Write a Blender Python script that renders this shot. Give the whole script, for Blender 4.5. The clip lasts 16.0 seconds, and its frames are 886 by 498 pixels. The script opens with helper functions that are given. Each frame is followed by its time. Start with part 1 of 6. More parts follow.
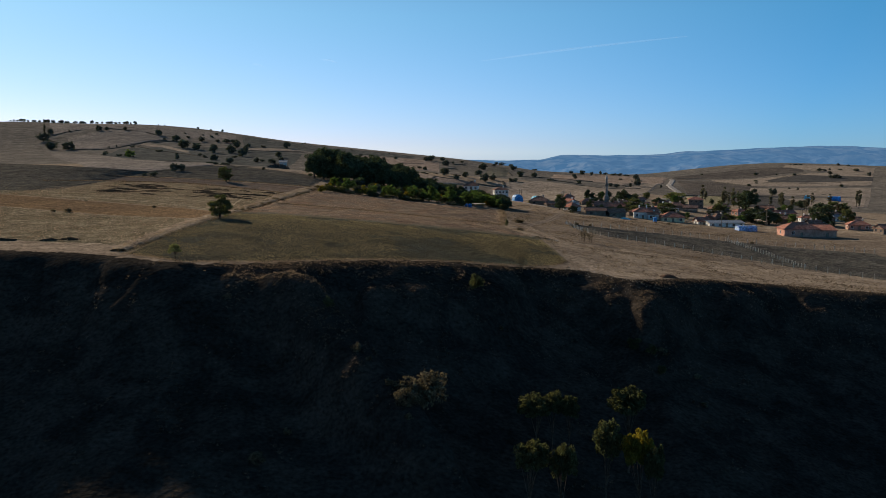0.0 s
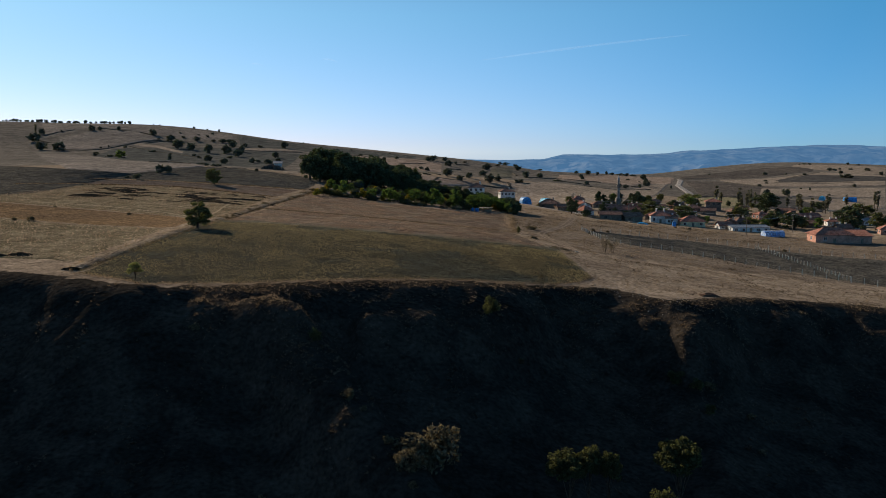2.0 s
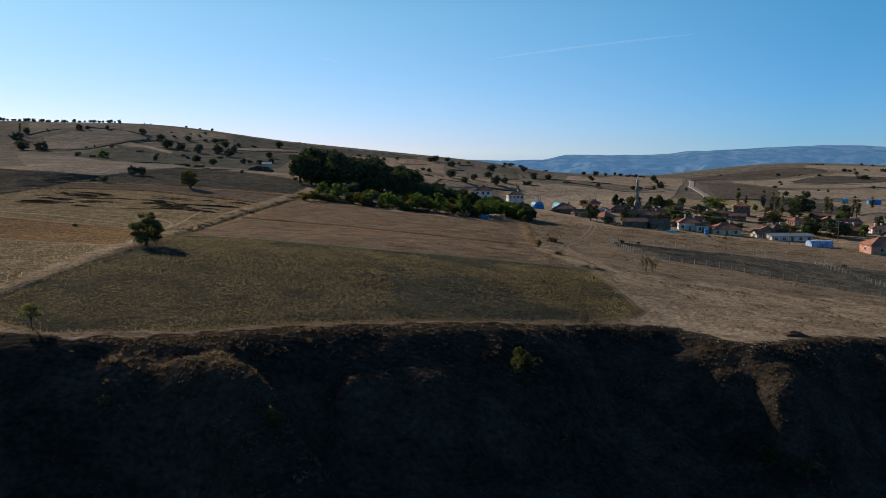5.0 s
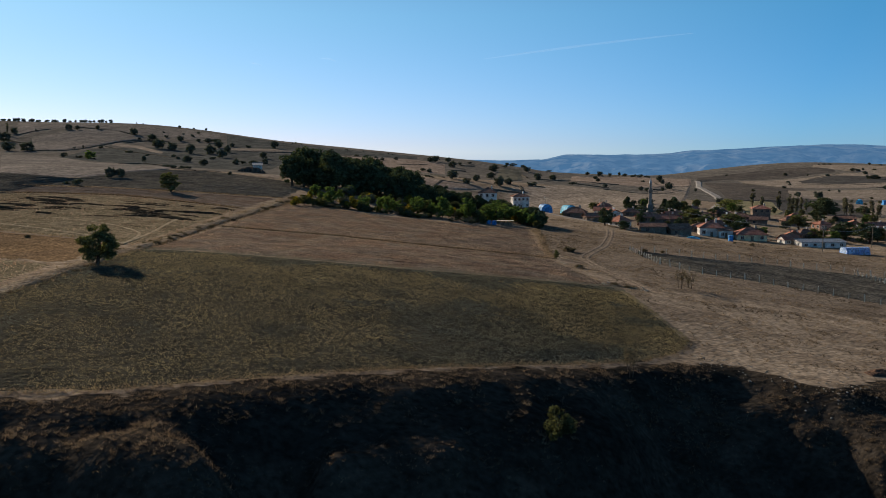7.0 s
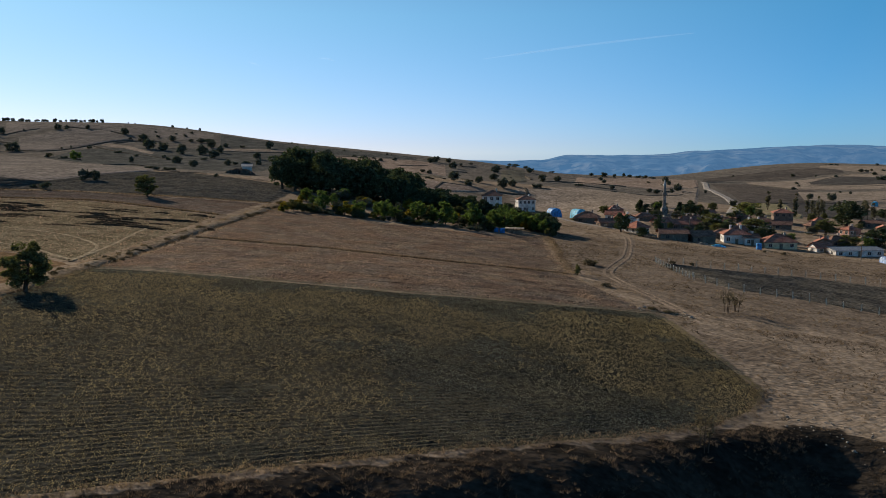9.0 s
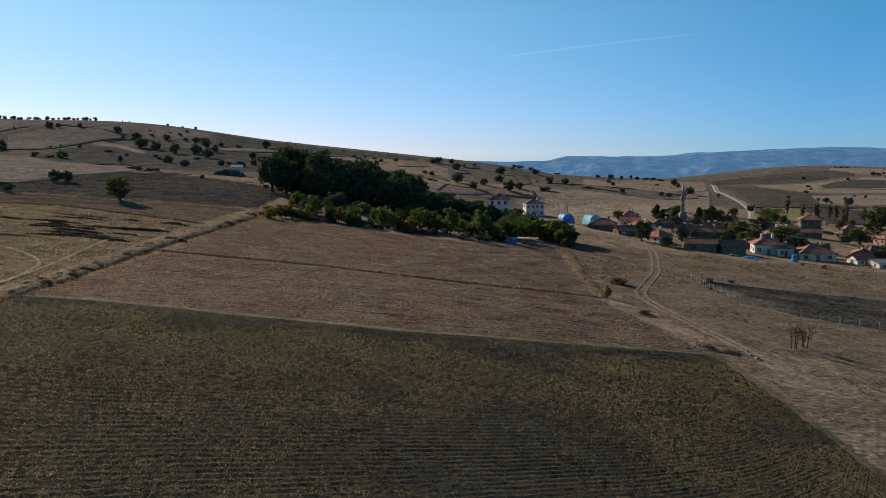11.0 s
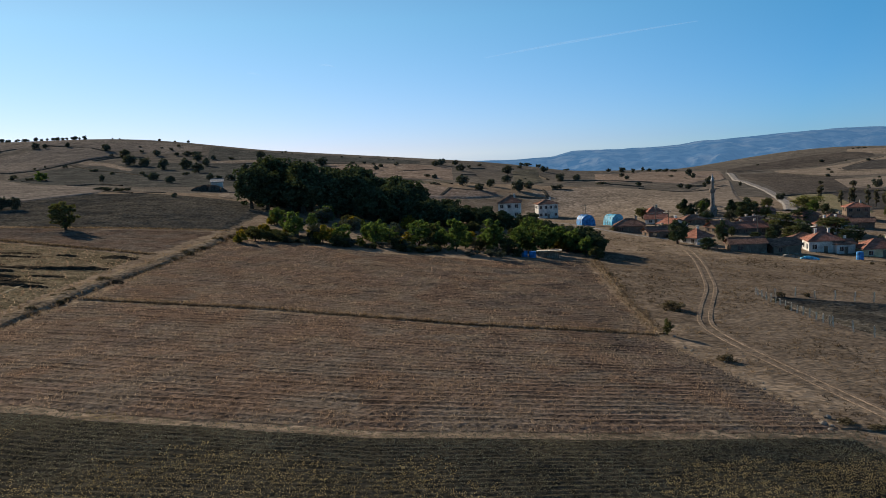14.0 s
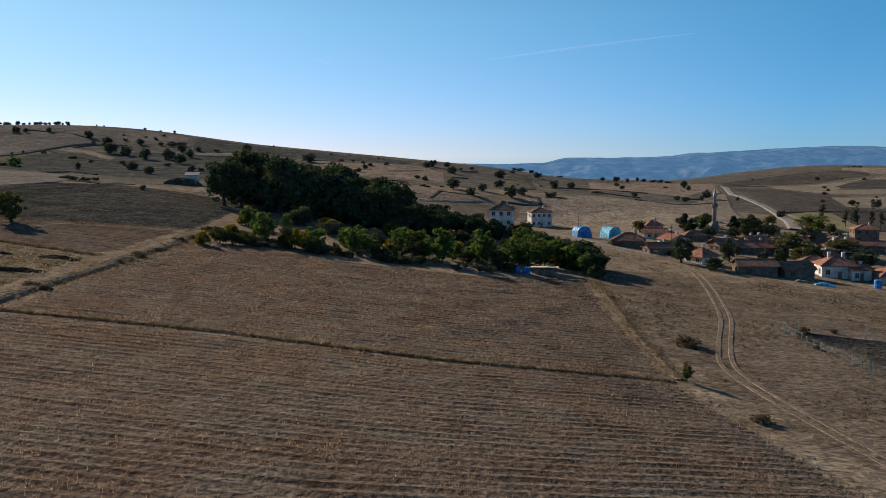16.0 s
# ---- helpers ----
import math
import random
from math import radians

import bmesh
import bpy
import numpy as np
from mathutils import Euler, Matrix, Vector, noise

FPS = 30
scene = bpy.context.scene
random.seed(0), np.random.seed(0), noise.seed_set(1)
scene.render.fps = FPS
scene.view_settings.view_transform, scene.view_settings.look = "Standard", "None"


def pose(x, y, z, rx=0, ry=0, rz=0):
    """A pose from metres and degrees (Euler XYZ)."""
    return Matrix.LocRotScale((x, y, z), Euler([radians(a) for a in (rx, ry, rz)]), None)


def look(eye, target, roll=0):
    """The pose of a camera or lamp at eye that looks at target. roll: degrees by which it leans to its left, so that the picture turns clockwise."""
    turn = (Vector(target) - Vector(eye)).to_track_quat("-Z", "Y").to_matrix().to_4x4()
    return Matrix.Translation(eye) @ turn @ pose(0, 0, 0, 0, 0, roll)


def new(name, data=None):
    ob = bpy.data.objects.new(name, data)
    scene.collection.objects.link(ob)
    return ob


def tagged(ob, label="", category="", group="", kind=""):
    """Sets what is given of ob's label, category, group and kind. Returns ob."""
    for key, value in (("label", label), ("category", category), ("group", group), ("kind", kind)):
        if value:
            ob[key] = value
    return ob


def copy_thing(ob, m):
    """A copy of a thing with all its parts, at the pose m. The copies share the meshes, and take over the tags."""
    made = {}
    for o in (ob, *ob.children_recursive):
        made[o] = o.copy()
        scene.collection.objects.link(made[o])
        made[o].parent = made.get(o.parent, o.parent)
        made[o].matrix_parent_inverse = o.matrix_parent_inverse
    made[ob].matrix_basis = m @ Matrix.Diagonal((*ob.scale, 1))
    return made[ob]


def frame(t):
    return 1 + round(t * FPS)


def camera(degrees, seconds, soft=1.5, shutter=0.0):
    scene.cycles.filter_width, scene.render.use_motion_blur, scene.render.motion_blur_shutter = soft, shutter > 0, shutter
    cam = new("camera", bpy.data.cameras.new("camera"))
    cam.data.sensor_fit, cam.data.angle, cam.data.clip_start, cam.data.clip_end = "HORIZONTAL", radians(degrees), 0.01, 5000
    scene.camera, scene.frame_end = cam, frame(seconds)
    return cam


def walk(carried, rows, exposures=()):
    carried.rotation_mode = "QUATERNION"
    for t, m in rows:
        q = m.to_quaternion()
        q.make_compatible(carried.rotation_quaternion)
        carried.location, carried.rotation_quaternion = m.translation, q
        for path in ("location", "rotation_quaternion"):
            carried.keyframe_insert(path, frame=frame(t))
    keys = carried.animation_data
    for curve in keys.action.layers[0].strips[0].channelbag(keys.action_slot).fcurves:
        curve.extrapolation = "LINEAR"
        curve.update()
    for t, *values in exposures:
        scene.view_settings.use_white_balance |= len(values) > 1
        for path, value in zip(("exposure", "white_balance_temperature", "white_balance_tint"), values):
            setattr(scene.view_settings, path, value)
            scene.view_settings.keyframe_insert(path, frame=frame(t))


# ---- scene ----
cam = camera(56.7, 16.0, soft=0.72)
PATH = [
    (0, (0.007, -0.778, 16.469), (0.006, 1.209, 16.236), 0.1),
    (0.5, (-0.258, 5.094, 16.631), (-0.261, 7.081, 16.397), -0.0),
    (1, (-0.578, 11.087, 16.73), (-0.583, 13.073, 16.496), -0.0),
    (1.5, (-0.973, 17.157, 16.794), (-0.977, 19.143, 16.559), 0.1),
    (2, (-1.28, 23.252, 16.751), (-1.284, 25.239, 16.517), 0.0),
    (2.5, (-1.594, 29.393, 16.709), (-1.598, 31.379, 16.476), 0.0),
    (3, (-2.0, 35.421, 16.651), (-2.003, 37.407, 16.417), 0.1),
    (3.5, (-2.329, 41.365, 16.599), (-2.333, 43.352, 16.364), 0.1),
    (4, (-2.421, 47.497, 16.547), (-2.427, 49.483, 16.314), 0.1),
    (6.5, (-3.945, 77.224, 16.497), (-3.949, 79.211, 16.264), -0.1),
    (7, (-4.219, 82.949, 16.513), (-4.223, 84.935, 16.28), -0.1),
    (7.5, (-4.531, 88.826, 16.582), (-4.535, 90.813, 16.349), 0.0),
    (8, (-4.838, 94.622, 16.591), (-4.841, 96.608, 16.357), 0.0),
    (8.5, (-5.047, 100.258, 16.553), (-5.052, 102.244, 16.32), -0.0),
    (9, (-5.34, 106.16, 16.544), (-5.342, 108.146, 16.312), -0.1),
    (11.5, (-6.565, 135.301, 16.781), (-6.57, 137.288, 16.55), 0.2),
    (12, (-6.734, 140.824, 16.862), (-6.75, 142.81, 16.63), -2.7),
    (12.5, (-6.509, 146.735, 16.745), (-6.534, 148.721, 16.515), -4.0),
    (13, (-6.164, 152.548, 16.658), (-6.191, 154.534, 16.428), -4.0),
    (13.5, (-5.778, 157.818, 16.583), (-5.806, 159.804, 16.353), -3.3),
    (14, (-5.506, 162.826, 16.62), (-5.532, 164.813, 16.393), -2.8),
    (14.5, (-5.31, 167.236, 16.701), (-5.326, 169.223, 16.471), -0.4),
    (15, (-5.226, 171.229, 16.831), (-5.24, 173.215, 16.601), -0.4),
    (15.5, (-5.112, 175.197, 16.871), (-5.127, 177.183, 16.641), -0.5),
    (16, (-4.868, 179.336, 16.674), (-4.867, 181.323, 16.45), -0.4),
]
walk(cam, [(t, look(eye, target, roll)) for t, eye, target, roll in PATH], [(0, 0.35), (16, 0.35)])

# ---- sky and sun ----
SUN_FROM = Vector((-0.60, 0.70, 0.383)).normalized()  # low morning sun, ahead and to the left
world = bpy.data.worlds.new("sky")
scene.world = world
world.use_nodes = True
wn = world.node_tree.nodes
sky = wn.new("ShaderNodeTexSky")
sky.sky_type, sky.sun_disc = "NISHITA", False
sky.sun_elevation = math.asin(SUN_FROM.z)
sky.sun_rotation = math.atan2(SUN_FROM.x, SUN_FROM.y)
sky.altitude, sky.air_density, sky.dust_density, sky.ozone_density = 900, 0.65, 0.1, 2.2
clear_air = wn.new("ShaderNodeMix")  # clean dry autumn air, bluer than the model's
clear_air.data_type, clear_air.blend_type = "RGBA", "MULTIPLY"
clear_air.inputs["Factor"].default_value, clear_air.inputs["B"].default_value = 1.0, (0.79, 0.99, 1.12, 1)
wl = world.node_tree.links.new
wl(sky.outputs[0], clear_air.inputs["A"])
facing = wn.new("ShaderNodeTexCoord")
upward, sunward = wn.new("ShaderNodeSeparateXYZ"), wn.new("ShaderNodeVectorMath")
wl(facing.outputs["Generated"], upward.inputs[0])
sunward.operation, sunward.inputs[1].default_value = "DOT_PRODUCT", SUN_FROM
wl(facing.outputs["Generated"], sunward.inputs[0])
tinted = clear_air.outputs["Result"]
# thin haze along the horizon and a pale glow of the air towards the sun
for value, low, high, a, b in ((upward.outputs["Z"], 0.012, 0.16, (0.93, 0.64, 0.84), (1, 1, 1)), (upward.outputs["Z"], 0.18, 0.6, (1, 1, 1), (1.5, 1.0, 0.86)), (sunward.outputs["Value"], 0.42, 0.95, (0.53, 1.02, 1.03), (1.33, 1.27, 1.0))):
    span, shade, tint = wn.new("ShaderNodeMapRange"), wn.new("ShaderNodeMix"), wn.new("ShaderNodeMix")
    span.inputs["From Min"].default_value, span.inputs["From Max"].default_value = low, high
    shade.data_type = tint.data_type = "RGBA"
    tint.blend_type, tint.inputs["Factor"].default_value = "MULTIPLY", 1.0
    shade.inputs["A"].default_value, shade.inputs["B"].default_value = (*a, 1), (*b, 1)
    wl(value, span.inputs["Value"])
    wl(span.outputs["Result"], shade.inputs["Factor"])
    wl(tinted, tint.inputs["A"])
    wl(shade.outputs["Result"], tint.inputs["B"])
    tinted = tint.outputs["Result"]
wl(tinted, wn["Background"].inputs[0])
wn["Background"].inputs[1].default_value = 0.080
sun = new("sun", bpy.data.lights.new("sun", "SUN"))
sun.data.energy, sun.data.angle, sun.data.color = 5.3, radians(0.6), (1.0, 0.86, 0.675)
sun.matrix_world = look(SUN_FROM * 100, (0, 0, 0))

# ---- materials ----
def material(name, colours, size=4.0, fine=0.4, rough=0.9, bump=0.4, bump_size=0.15, island=0.0, rows=None, spec=0.0, metal=0.0, stretch=(1, 1, 1), through_light=0.0, glow_tint=(1.5, 1.6, 0.7), cover=(), grit=1.0):
    """Colours blended over patches of size metres and grain of fine metres. rows: (spacing, strength) of tilled lines.
    island: how much single pieces differ in brightness. cover: (attribute, colours) of other tones that take over where
    the attribute is above 0."""
    m = bpy.data.materials.new(name)
    m.use_nodes = True
    nt = m.node_tree
    n, link = nt.nodes, nt.links.new
    bsdf = n["Principled BSDF"]
    bsdf.inputs["Roughness"].default_value, bsdf.inputs["Metallic"].default_value = rough, metal
    bsdf.inputs["Specular IOR Level"].default_value = spec
    geo = n.new("ShaderNodeNewGeometry")
    scale = n.new("ShaderNodeVectorMath")
    scale.operation = "MULTIPLY"
    scale.inputs[1].default_value = stretch
    link(geo.outputs["Position"], scale.inputs[0])

    def grain(width, detail, distort=0.0):
        t = n.new("ShaderNodeTexNoise")
        t.inputs["Scale"].default_value, t.inputs["Detail"].default_value = 1 / width, detail
        t.inputs["Distortion"].default_value = distort
        link(scale.outputs[0], t.inputs["Vector"])
        return t.outputs["Fac"]

    def mix(kind, fac, a, b):
        t = n.new("ShaderNodeMix")
        t.data_type, t.blend_type = "RGBA", kind
        for socket, value in ((t.inputs["Factor"], fac), (t.inputs["A"], a), (t.inputs["B"], b)):
            if isinstance(value, (int, float)):
                socket.default_value = value
            elif isinstance(value, tuple):
                socket.default_value = (*value, 1)
            else:
                link(value, socket)
        return t.outputs["Result"]

    def spread(value, low, high, to_low=0.0, to_high=1.0):
        t = n.new("ShaderNodeMapRange")
        for k, v in zip(("From Min", "From Max", "To Min", "To Max"), (low, high, to_low, to_high)):
            t.inputs[k].default_value = v
        link(value, t.inputs["Value"])
        return t.outputs["Result"]

    def patchwork(tones):
        out = tones[0]
        for k, c in enumerate(tones[1:]):
            out = mix("MIX", spread(grain(size * (1.0, 0.37, 0.61)[k % 3], 5, 0.6), 0.42, 0.6), out, c)
        return out

    colour = patchwork(colours)
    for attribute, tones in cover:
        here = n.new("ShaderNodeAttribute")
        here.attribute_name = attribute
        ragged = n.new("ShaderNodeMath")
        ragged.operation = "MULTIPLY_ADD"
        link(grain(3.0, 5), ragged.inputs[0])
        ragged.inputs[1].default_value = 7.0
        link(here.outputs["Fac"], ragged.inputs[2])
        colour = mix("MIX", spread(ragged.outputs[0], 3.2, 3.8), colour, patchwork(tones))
    if isinstance(colour, tuple):
        colour = mix("MIX", 0.0, colour, colour)
    small = grain(fine, 4)
    colour = mix("MULTIPLY", 1.0, colour, mix("MIX", spread(small, 0.25, 0.75), (1 - grit * (0.64 if bump else 0.25),) * 3, (1 + grit * (0.6 if bump else 0.22),) * 3))
    mid = grain(fine * 4.5, 3)
    colour = mix("MULTIPLY", 1.0, colour, mix("MIX", spread(mid, 0.35, 0.65), (0.8, 0.8, 0.8), (1.18, 1.18, 1.18)))
    if island:
        colour = mix("MULTIPLY", 1.0, colour, mix("MIX", geo.outputs["Random Per Island"], (1 - island,) * 3, (1 + island,) * 3))
    if rows:
        spacing, strength = rows
        across = n.new("ShaderNodeAttribute")
        across.attribute_name = "across"
        shift = n.new("ShaderNodeMath")
        shift.operation = "MULTIPLY_ADD"
        link(grain(4.0, 2), shift.inputs[0])
        shift.inputs[1].default_value = spacing * 0.7
        link(across.outputs["Fac"], shift.inputs[2])
        factor = n.new("ShaderNodeMath")
        factor.operation = "MULTIPLY"
        link(shift.outputs[0], factor.inputs[0])
        factor.inputs[1].default_value = 2 * math.pi / spacing
        wave = n.new("ShaderNodeMath")
        wave.operation = "SINE"
        link(factor.outputs[0], wave.inputs[0])
        lane = n.new("ShaderNodeCombineXYZ")
        east, far = n.new("ShaderNodeSeparateXYZ"), n.new("ShaderNodeMath")
        link(geo.outputs["Position"], east.inputs[0])
        far.operation, far.inputs[1].default_value = "MULTIPLY", 0.05 / spacing
        link(east.outputs["X"], far.inputs[0])
        near = n.new("ShaderNodeMath")
        near.operation, near.inputs[1].default_value = "MULTIPLY", 0.85 / spacing
        link(shift.outputs[0], near.inputs[0])
        link(near.outputs[0], lane.inputs["X"])
        link(far.outputs[0], lane.inputs["Y"])
        streak = n.new("ShaderNodeTexNoise")
        streak.inputs["Scale"].default_value, streak.inputs["Detail"].default_value = 1.0, 3
        link(lane.outputs[0], streak.inputs["Vector"])
        uneven = n.new("ShaderNodeMath")
        uneven.operation, uneven.inputs[1].default_value = "MULTIPLY_ADD", 5.0
        link(streak.outputs["Fac"], uneven.inputs[0])
        link(wave.outputs[0], uneven.inputs[2])
        furrow = spread(uneven.outputs[0], 2.2, 1.2)
        broken = n.new("ShaderNodeMath")
        broken.operation = "MULTIPLY"
        link(furrow, broken.inputs[0])
        link(spread(grain(2.6, 3), 0.3, 0.5), broken.inputs[1])
        colour = mix("MULTIPLY", broken.outputs[0], colour, (1 - strength,) * 3)
    link(colour, bsdf.inputs["Base Color"])
    if bump:
        b = n.new("ShaderNodeBump")
        b.inputs["Strength"].default_value, b.inputs["Distance"].default_value = bump, bump_size
        link(grain(max(bump_size, 0.02) * 2.2, 4), b.inputs["Height"])
        link(b.outputs[0], bsdf.inputs["Normal"])
    if through_light:
        lit = n.new("ShaderNodeBsdfTranslucent")
        link(mix("MULTIPLY", 1.0, colour, glow_tint), lit.inputs["Color"])
        both = n.new("ShaderNodeMixShader")
        both.inputs[0].default_value = through_light
        link(bsdf.outputs[0], both.inputs[1])
        link(lit.outputs[0], both.inputs[2])
        link(both.outputs[0], n["Material Output"].inputs["Surface"])
    return m


DRY_GRASS = material("dry_grass", [(0.185, 0.145, 0.105), (0.15, 0.115, 0.084), (0.22, 0.175, 0.128)], 22, 0.5, bump=0.9, bump_size=0.35)
# ravine tones are near black: the slope's shade is put into the colour
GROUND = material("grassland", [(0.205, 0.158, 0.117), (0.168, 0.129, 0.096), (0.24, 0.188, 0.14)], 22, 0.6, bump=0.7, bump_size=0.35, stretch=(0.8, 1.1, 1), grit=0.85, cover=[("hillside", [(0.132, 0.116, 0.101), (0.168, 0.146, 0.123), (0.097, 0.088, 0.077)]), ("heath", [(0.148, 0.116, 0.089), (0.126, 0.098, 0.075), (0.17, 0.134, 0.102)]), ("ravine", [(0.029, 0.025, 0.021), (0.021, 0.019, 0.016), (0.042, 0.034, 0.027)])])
STUBBLE = material("stubble", [(0.142, 0.106, 0.084), (0.138, 0.098, 0.074), (0.142, 0.115, 0.093)], 17, 0.35, bump=0.9, bump_size=0.25, rows=(1.3, 0.45))
# far stubble: the haze of distance is mixed into these colours as grey
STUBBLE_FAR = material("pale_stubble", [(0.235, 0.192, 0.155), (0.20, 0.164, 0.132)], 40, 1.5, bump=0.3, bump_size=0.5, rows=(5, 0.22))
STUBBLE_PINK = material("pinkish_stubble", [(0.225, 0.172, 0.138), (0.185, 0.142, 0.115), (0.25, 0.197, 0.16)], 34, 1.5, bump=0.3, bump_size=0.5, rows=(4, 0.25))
STUBBLE_HAZE = material("hazed_grey_stubble", [(0.185, 0.16, 0.14), (0.15, 0.132, 0.117)], 40, 1.5, bump=0.3, bump_size=0.5, rows=(6, 0.2))
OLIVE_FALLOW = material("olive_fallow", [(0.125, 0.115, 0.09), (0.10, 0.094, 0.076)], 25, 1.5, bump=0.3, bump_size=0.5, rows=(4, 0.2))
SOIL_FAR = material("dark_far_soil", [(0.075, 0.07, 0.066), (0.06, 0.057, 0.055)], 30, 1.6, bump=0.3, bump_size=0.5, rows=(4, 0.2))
STRAW = material("olive_straw", [(0.14, 0.117, 0.077), (0.112, 0.094, 0.06), (0.175, 0.145, 0.098)], 15, 0.5, bump=0.5, bump_size=0.2, rows=(2.2, 0.31))
ORANGE = material("orange_stubble", [(0.185, 0.122, 0.07), (0.155, 0.104, 0.063)], 18, 0.5, bump=0.4, bump_size=0.2, rows=(2.2, 0.26))
TILLED = material("tilled_soil", [(0.085, 0.068, 0.055), (0.068, 0.054, 0.045), (0.10, 0.082, 0.065)], 14, 0.5, bump=0.8, bump_size=0.3, rows=(1.4, 0.4))
TILLED_GREY = material("grey_tilled_soil", [(0.082, 0.075, 0.064), (0.064, 0.06, 0.053), (0.10, 0.09, 0.074)], 14, 0.7, bump=0.8, bump_size=0.3, rows=(2.2, 0.35))
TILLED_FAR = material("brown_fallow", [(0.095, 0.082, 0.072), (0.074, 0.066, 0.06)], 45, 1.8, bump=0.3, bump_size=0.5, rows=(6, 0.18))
# scrub greyed beyond its own colour to stand in for distant haze
SCRUB = material("hazed_grey_scrub", [(0.08, 0.08, 0.073), (0.105, 0.101, 0.091), (0.064, 0.065, 0.061)], 24, 1.4, bump=0.6, bump_size=0.6)
CROP_SOIL = material("crop_soil", [(0.05, 0.046, 0.036), (0.064, 0.057, 0.042)], 9, 0.3, bump=0.7, bump_size=0.2)
PASTURE = material("pale_pasture", [(0.185, 0.165, 0.10), (0.22, 0.185, 0.122)], 20, 1.0, bump=0.3, bump_size=0.4)
GRAVEL = material("pale_gravel", [(0.27, 0.25, 0.232), (0.22, 0.20, 0.185)], 5, 0.2, bump=0.4, bump_size=0.08)
DIRT = material("track_dirt", [(0.212, 0.165, 0.126), (0.17, 0.132, 0.101)], 4, 0.25, bump=0.4, bump_size=0.08)
BARK = material("bark", [(0.10, 0.075, 0.055), (0.06, 0.045, 0.035)], 0.6, 0.08, bump=0.8, bump_size=0.05)
LEAF_OAK = material("oak_leaf", [(0.09, 0.094, 0.05), (0.112, 0.108, 0.055)], 2.5, 0.3, rough=0.6, bump=0, island=0.45, through_light=0.25)
# hill leaves painted greyer and lighter, as haze would make them
LEAF_HILL = material("hill_oak_leaf", [(0.08, 0.088, 0.074), (0.096, 0.10, 0.078)], 2.5, 0.3, rough=0.7, bump=0, island=0.35, through_light=0.12)
LEAF_DARK = material("dark_leaf", [(0.066, 0.081, 0.05), (0.082, 0.094, 0.053)], 3, 0.3, rough=0.6, bump=0, island=0.45, through_light=0.12)
LEAF_FRESH = material("walnut_leaf", [(0.105, 0.136, 0.052), (0.132, 0.152, 0.055), (0.078, 0.104, 0.043)], 2.2, 0.3, rough=0.6, bump=0, island=0.45, through_light=0.38, glow_tint=(1.3, 1.55, 0.7))
LEAF_BUSH = material("bush_leaf", [(0.072, 0.076, 0.038), (0.09, 0.088, 0.043), (0.058, 0.062, 0.033)], 1.5, 0.3, rough=0.6, bump=0, island=0.4, through_light=0.3, glow_tint=(1.3, 1.3, 0.75))
LEAF_GOLD = material("yellowing_leaf", [(0.20, 0.14, 0.025), (0.12, 0.11, 0.03)], 2.0, 0.3, rough=0.6, bump=0, island=0.4, through_light=0.35)
LEAF_POPLAR = material("poplar_leaf", [(0.125, 0.12, 0.085), (0.10, 0.098, 0.072)], 3, 0.3, rough=0.6, bump=0, island=0.4, through_light=0.4, glow_tint=(1.2, 1.15, 0.85))
LEAF_WILLOW = material("willow_leaf", [(0.19, 0.19, 0.085), (0.15, 0.155, 0.075)], 3, 0.3, rough=0.6, bump=0, island=0.35, through_light=0.4, glow_tint=(1.2, 1.2, 0.7))
LEAF_DRY = material("thorn_leaf", [(0.135, 0.112, 0.074), (0.10, 0.086, 0.056)], 1.5, 0.3, rough=0.7, bump=0, island=0.45, through_light=0.25, glow_tint=(1.2, 1.1, 0.8))
GRASS_TUFT = material("tuft_grass", [(0.215, 0.166, 0.118), (0.165, 0.127, 0.092)], 9, 0.5, bump=0, island=0.35, through_light=0.45, glow_tint=(1.15, 1.05, 0.85))
CROP_YELLOW = material("withered_crop_leaf", [(0.25, 0.207, 0.113), (0.215, 0.18, 0.105)], 12, 1.6, bump=0, island=0.2, through_light=0.42, glow_tint=(1.05, 1.0, 0.9))
CROP_GREEN = material("green_crop_leaf", [(0.105, 0.112, 0.094), (0.135, 0.128, 0.09)], 12, 1.6, bump=0, island=0.25, through_light=0.42, glow_tint=(1.05, 1.0, 0.9))
ROOF = material("roof_tile", [(0.30, 0.135, 0.10), (0.24, 0.11, 0.083), (0.33, 0.165, 0.125)], 3, 0.3, bump=0.6, bump_size=0.12)
ROOF_OLD = material("weathered_tile", [(0.20, 0.112, 0.085), (0.15, 0.092, 0.074), (0.235, 0.145, 0.112)], 2.5, 0.3, bump=0.6, bump_size=0.12)
WHITE_WALL = material("white_plaster", [(0.60, 0.58, 0.55), (0.52, 0.50, 0.47)], 3, 0.3, bump=0.2, bump_size=0.05, grit=0.35)
CREAM_WALL = material("cream_plaster", [(0.66, 0.52, 0.33), (0.58, 0.45, 0.29)], 3, 0.3, bump=0.2, bump_size=0.05, grit=0.35)
PALE_MUD = material("pale_mud_plaster", [(0.42, 0.37, 0.32), (0.33, 0.28, 0.24)], 1.0, 0.2, bump=0.3, bump_size=0.05)
MUD_WALL = material("mud_brick", [(0.19, 0.145, 0.115), (0.145, 0.112, 0.09)], 2, 0.25, bump=0.4, bump_size=0.08, grit=0.5)
PINK_WALL = material("pink_plaster", [(0.45, 0.24, 0.18), (0.38, 0.21, 0.16)], 3, 0.3, bump=0.3, bump_size=0.06, grit=0.45)
STONE = material("grey_stone", [(0.20, 0.178, 0.15), (0.15, 0.132, 0.112), (0.25, 0.225, 0.192)], 1.5, 0.2, bump=0.6, bump_size=0.1, island=0.3)
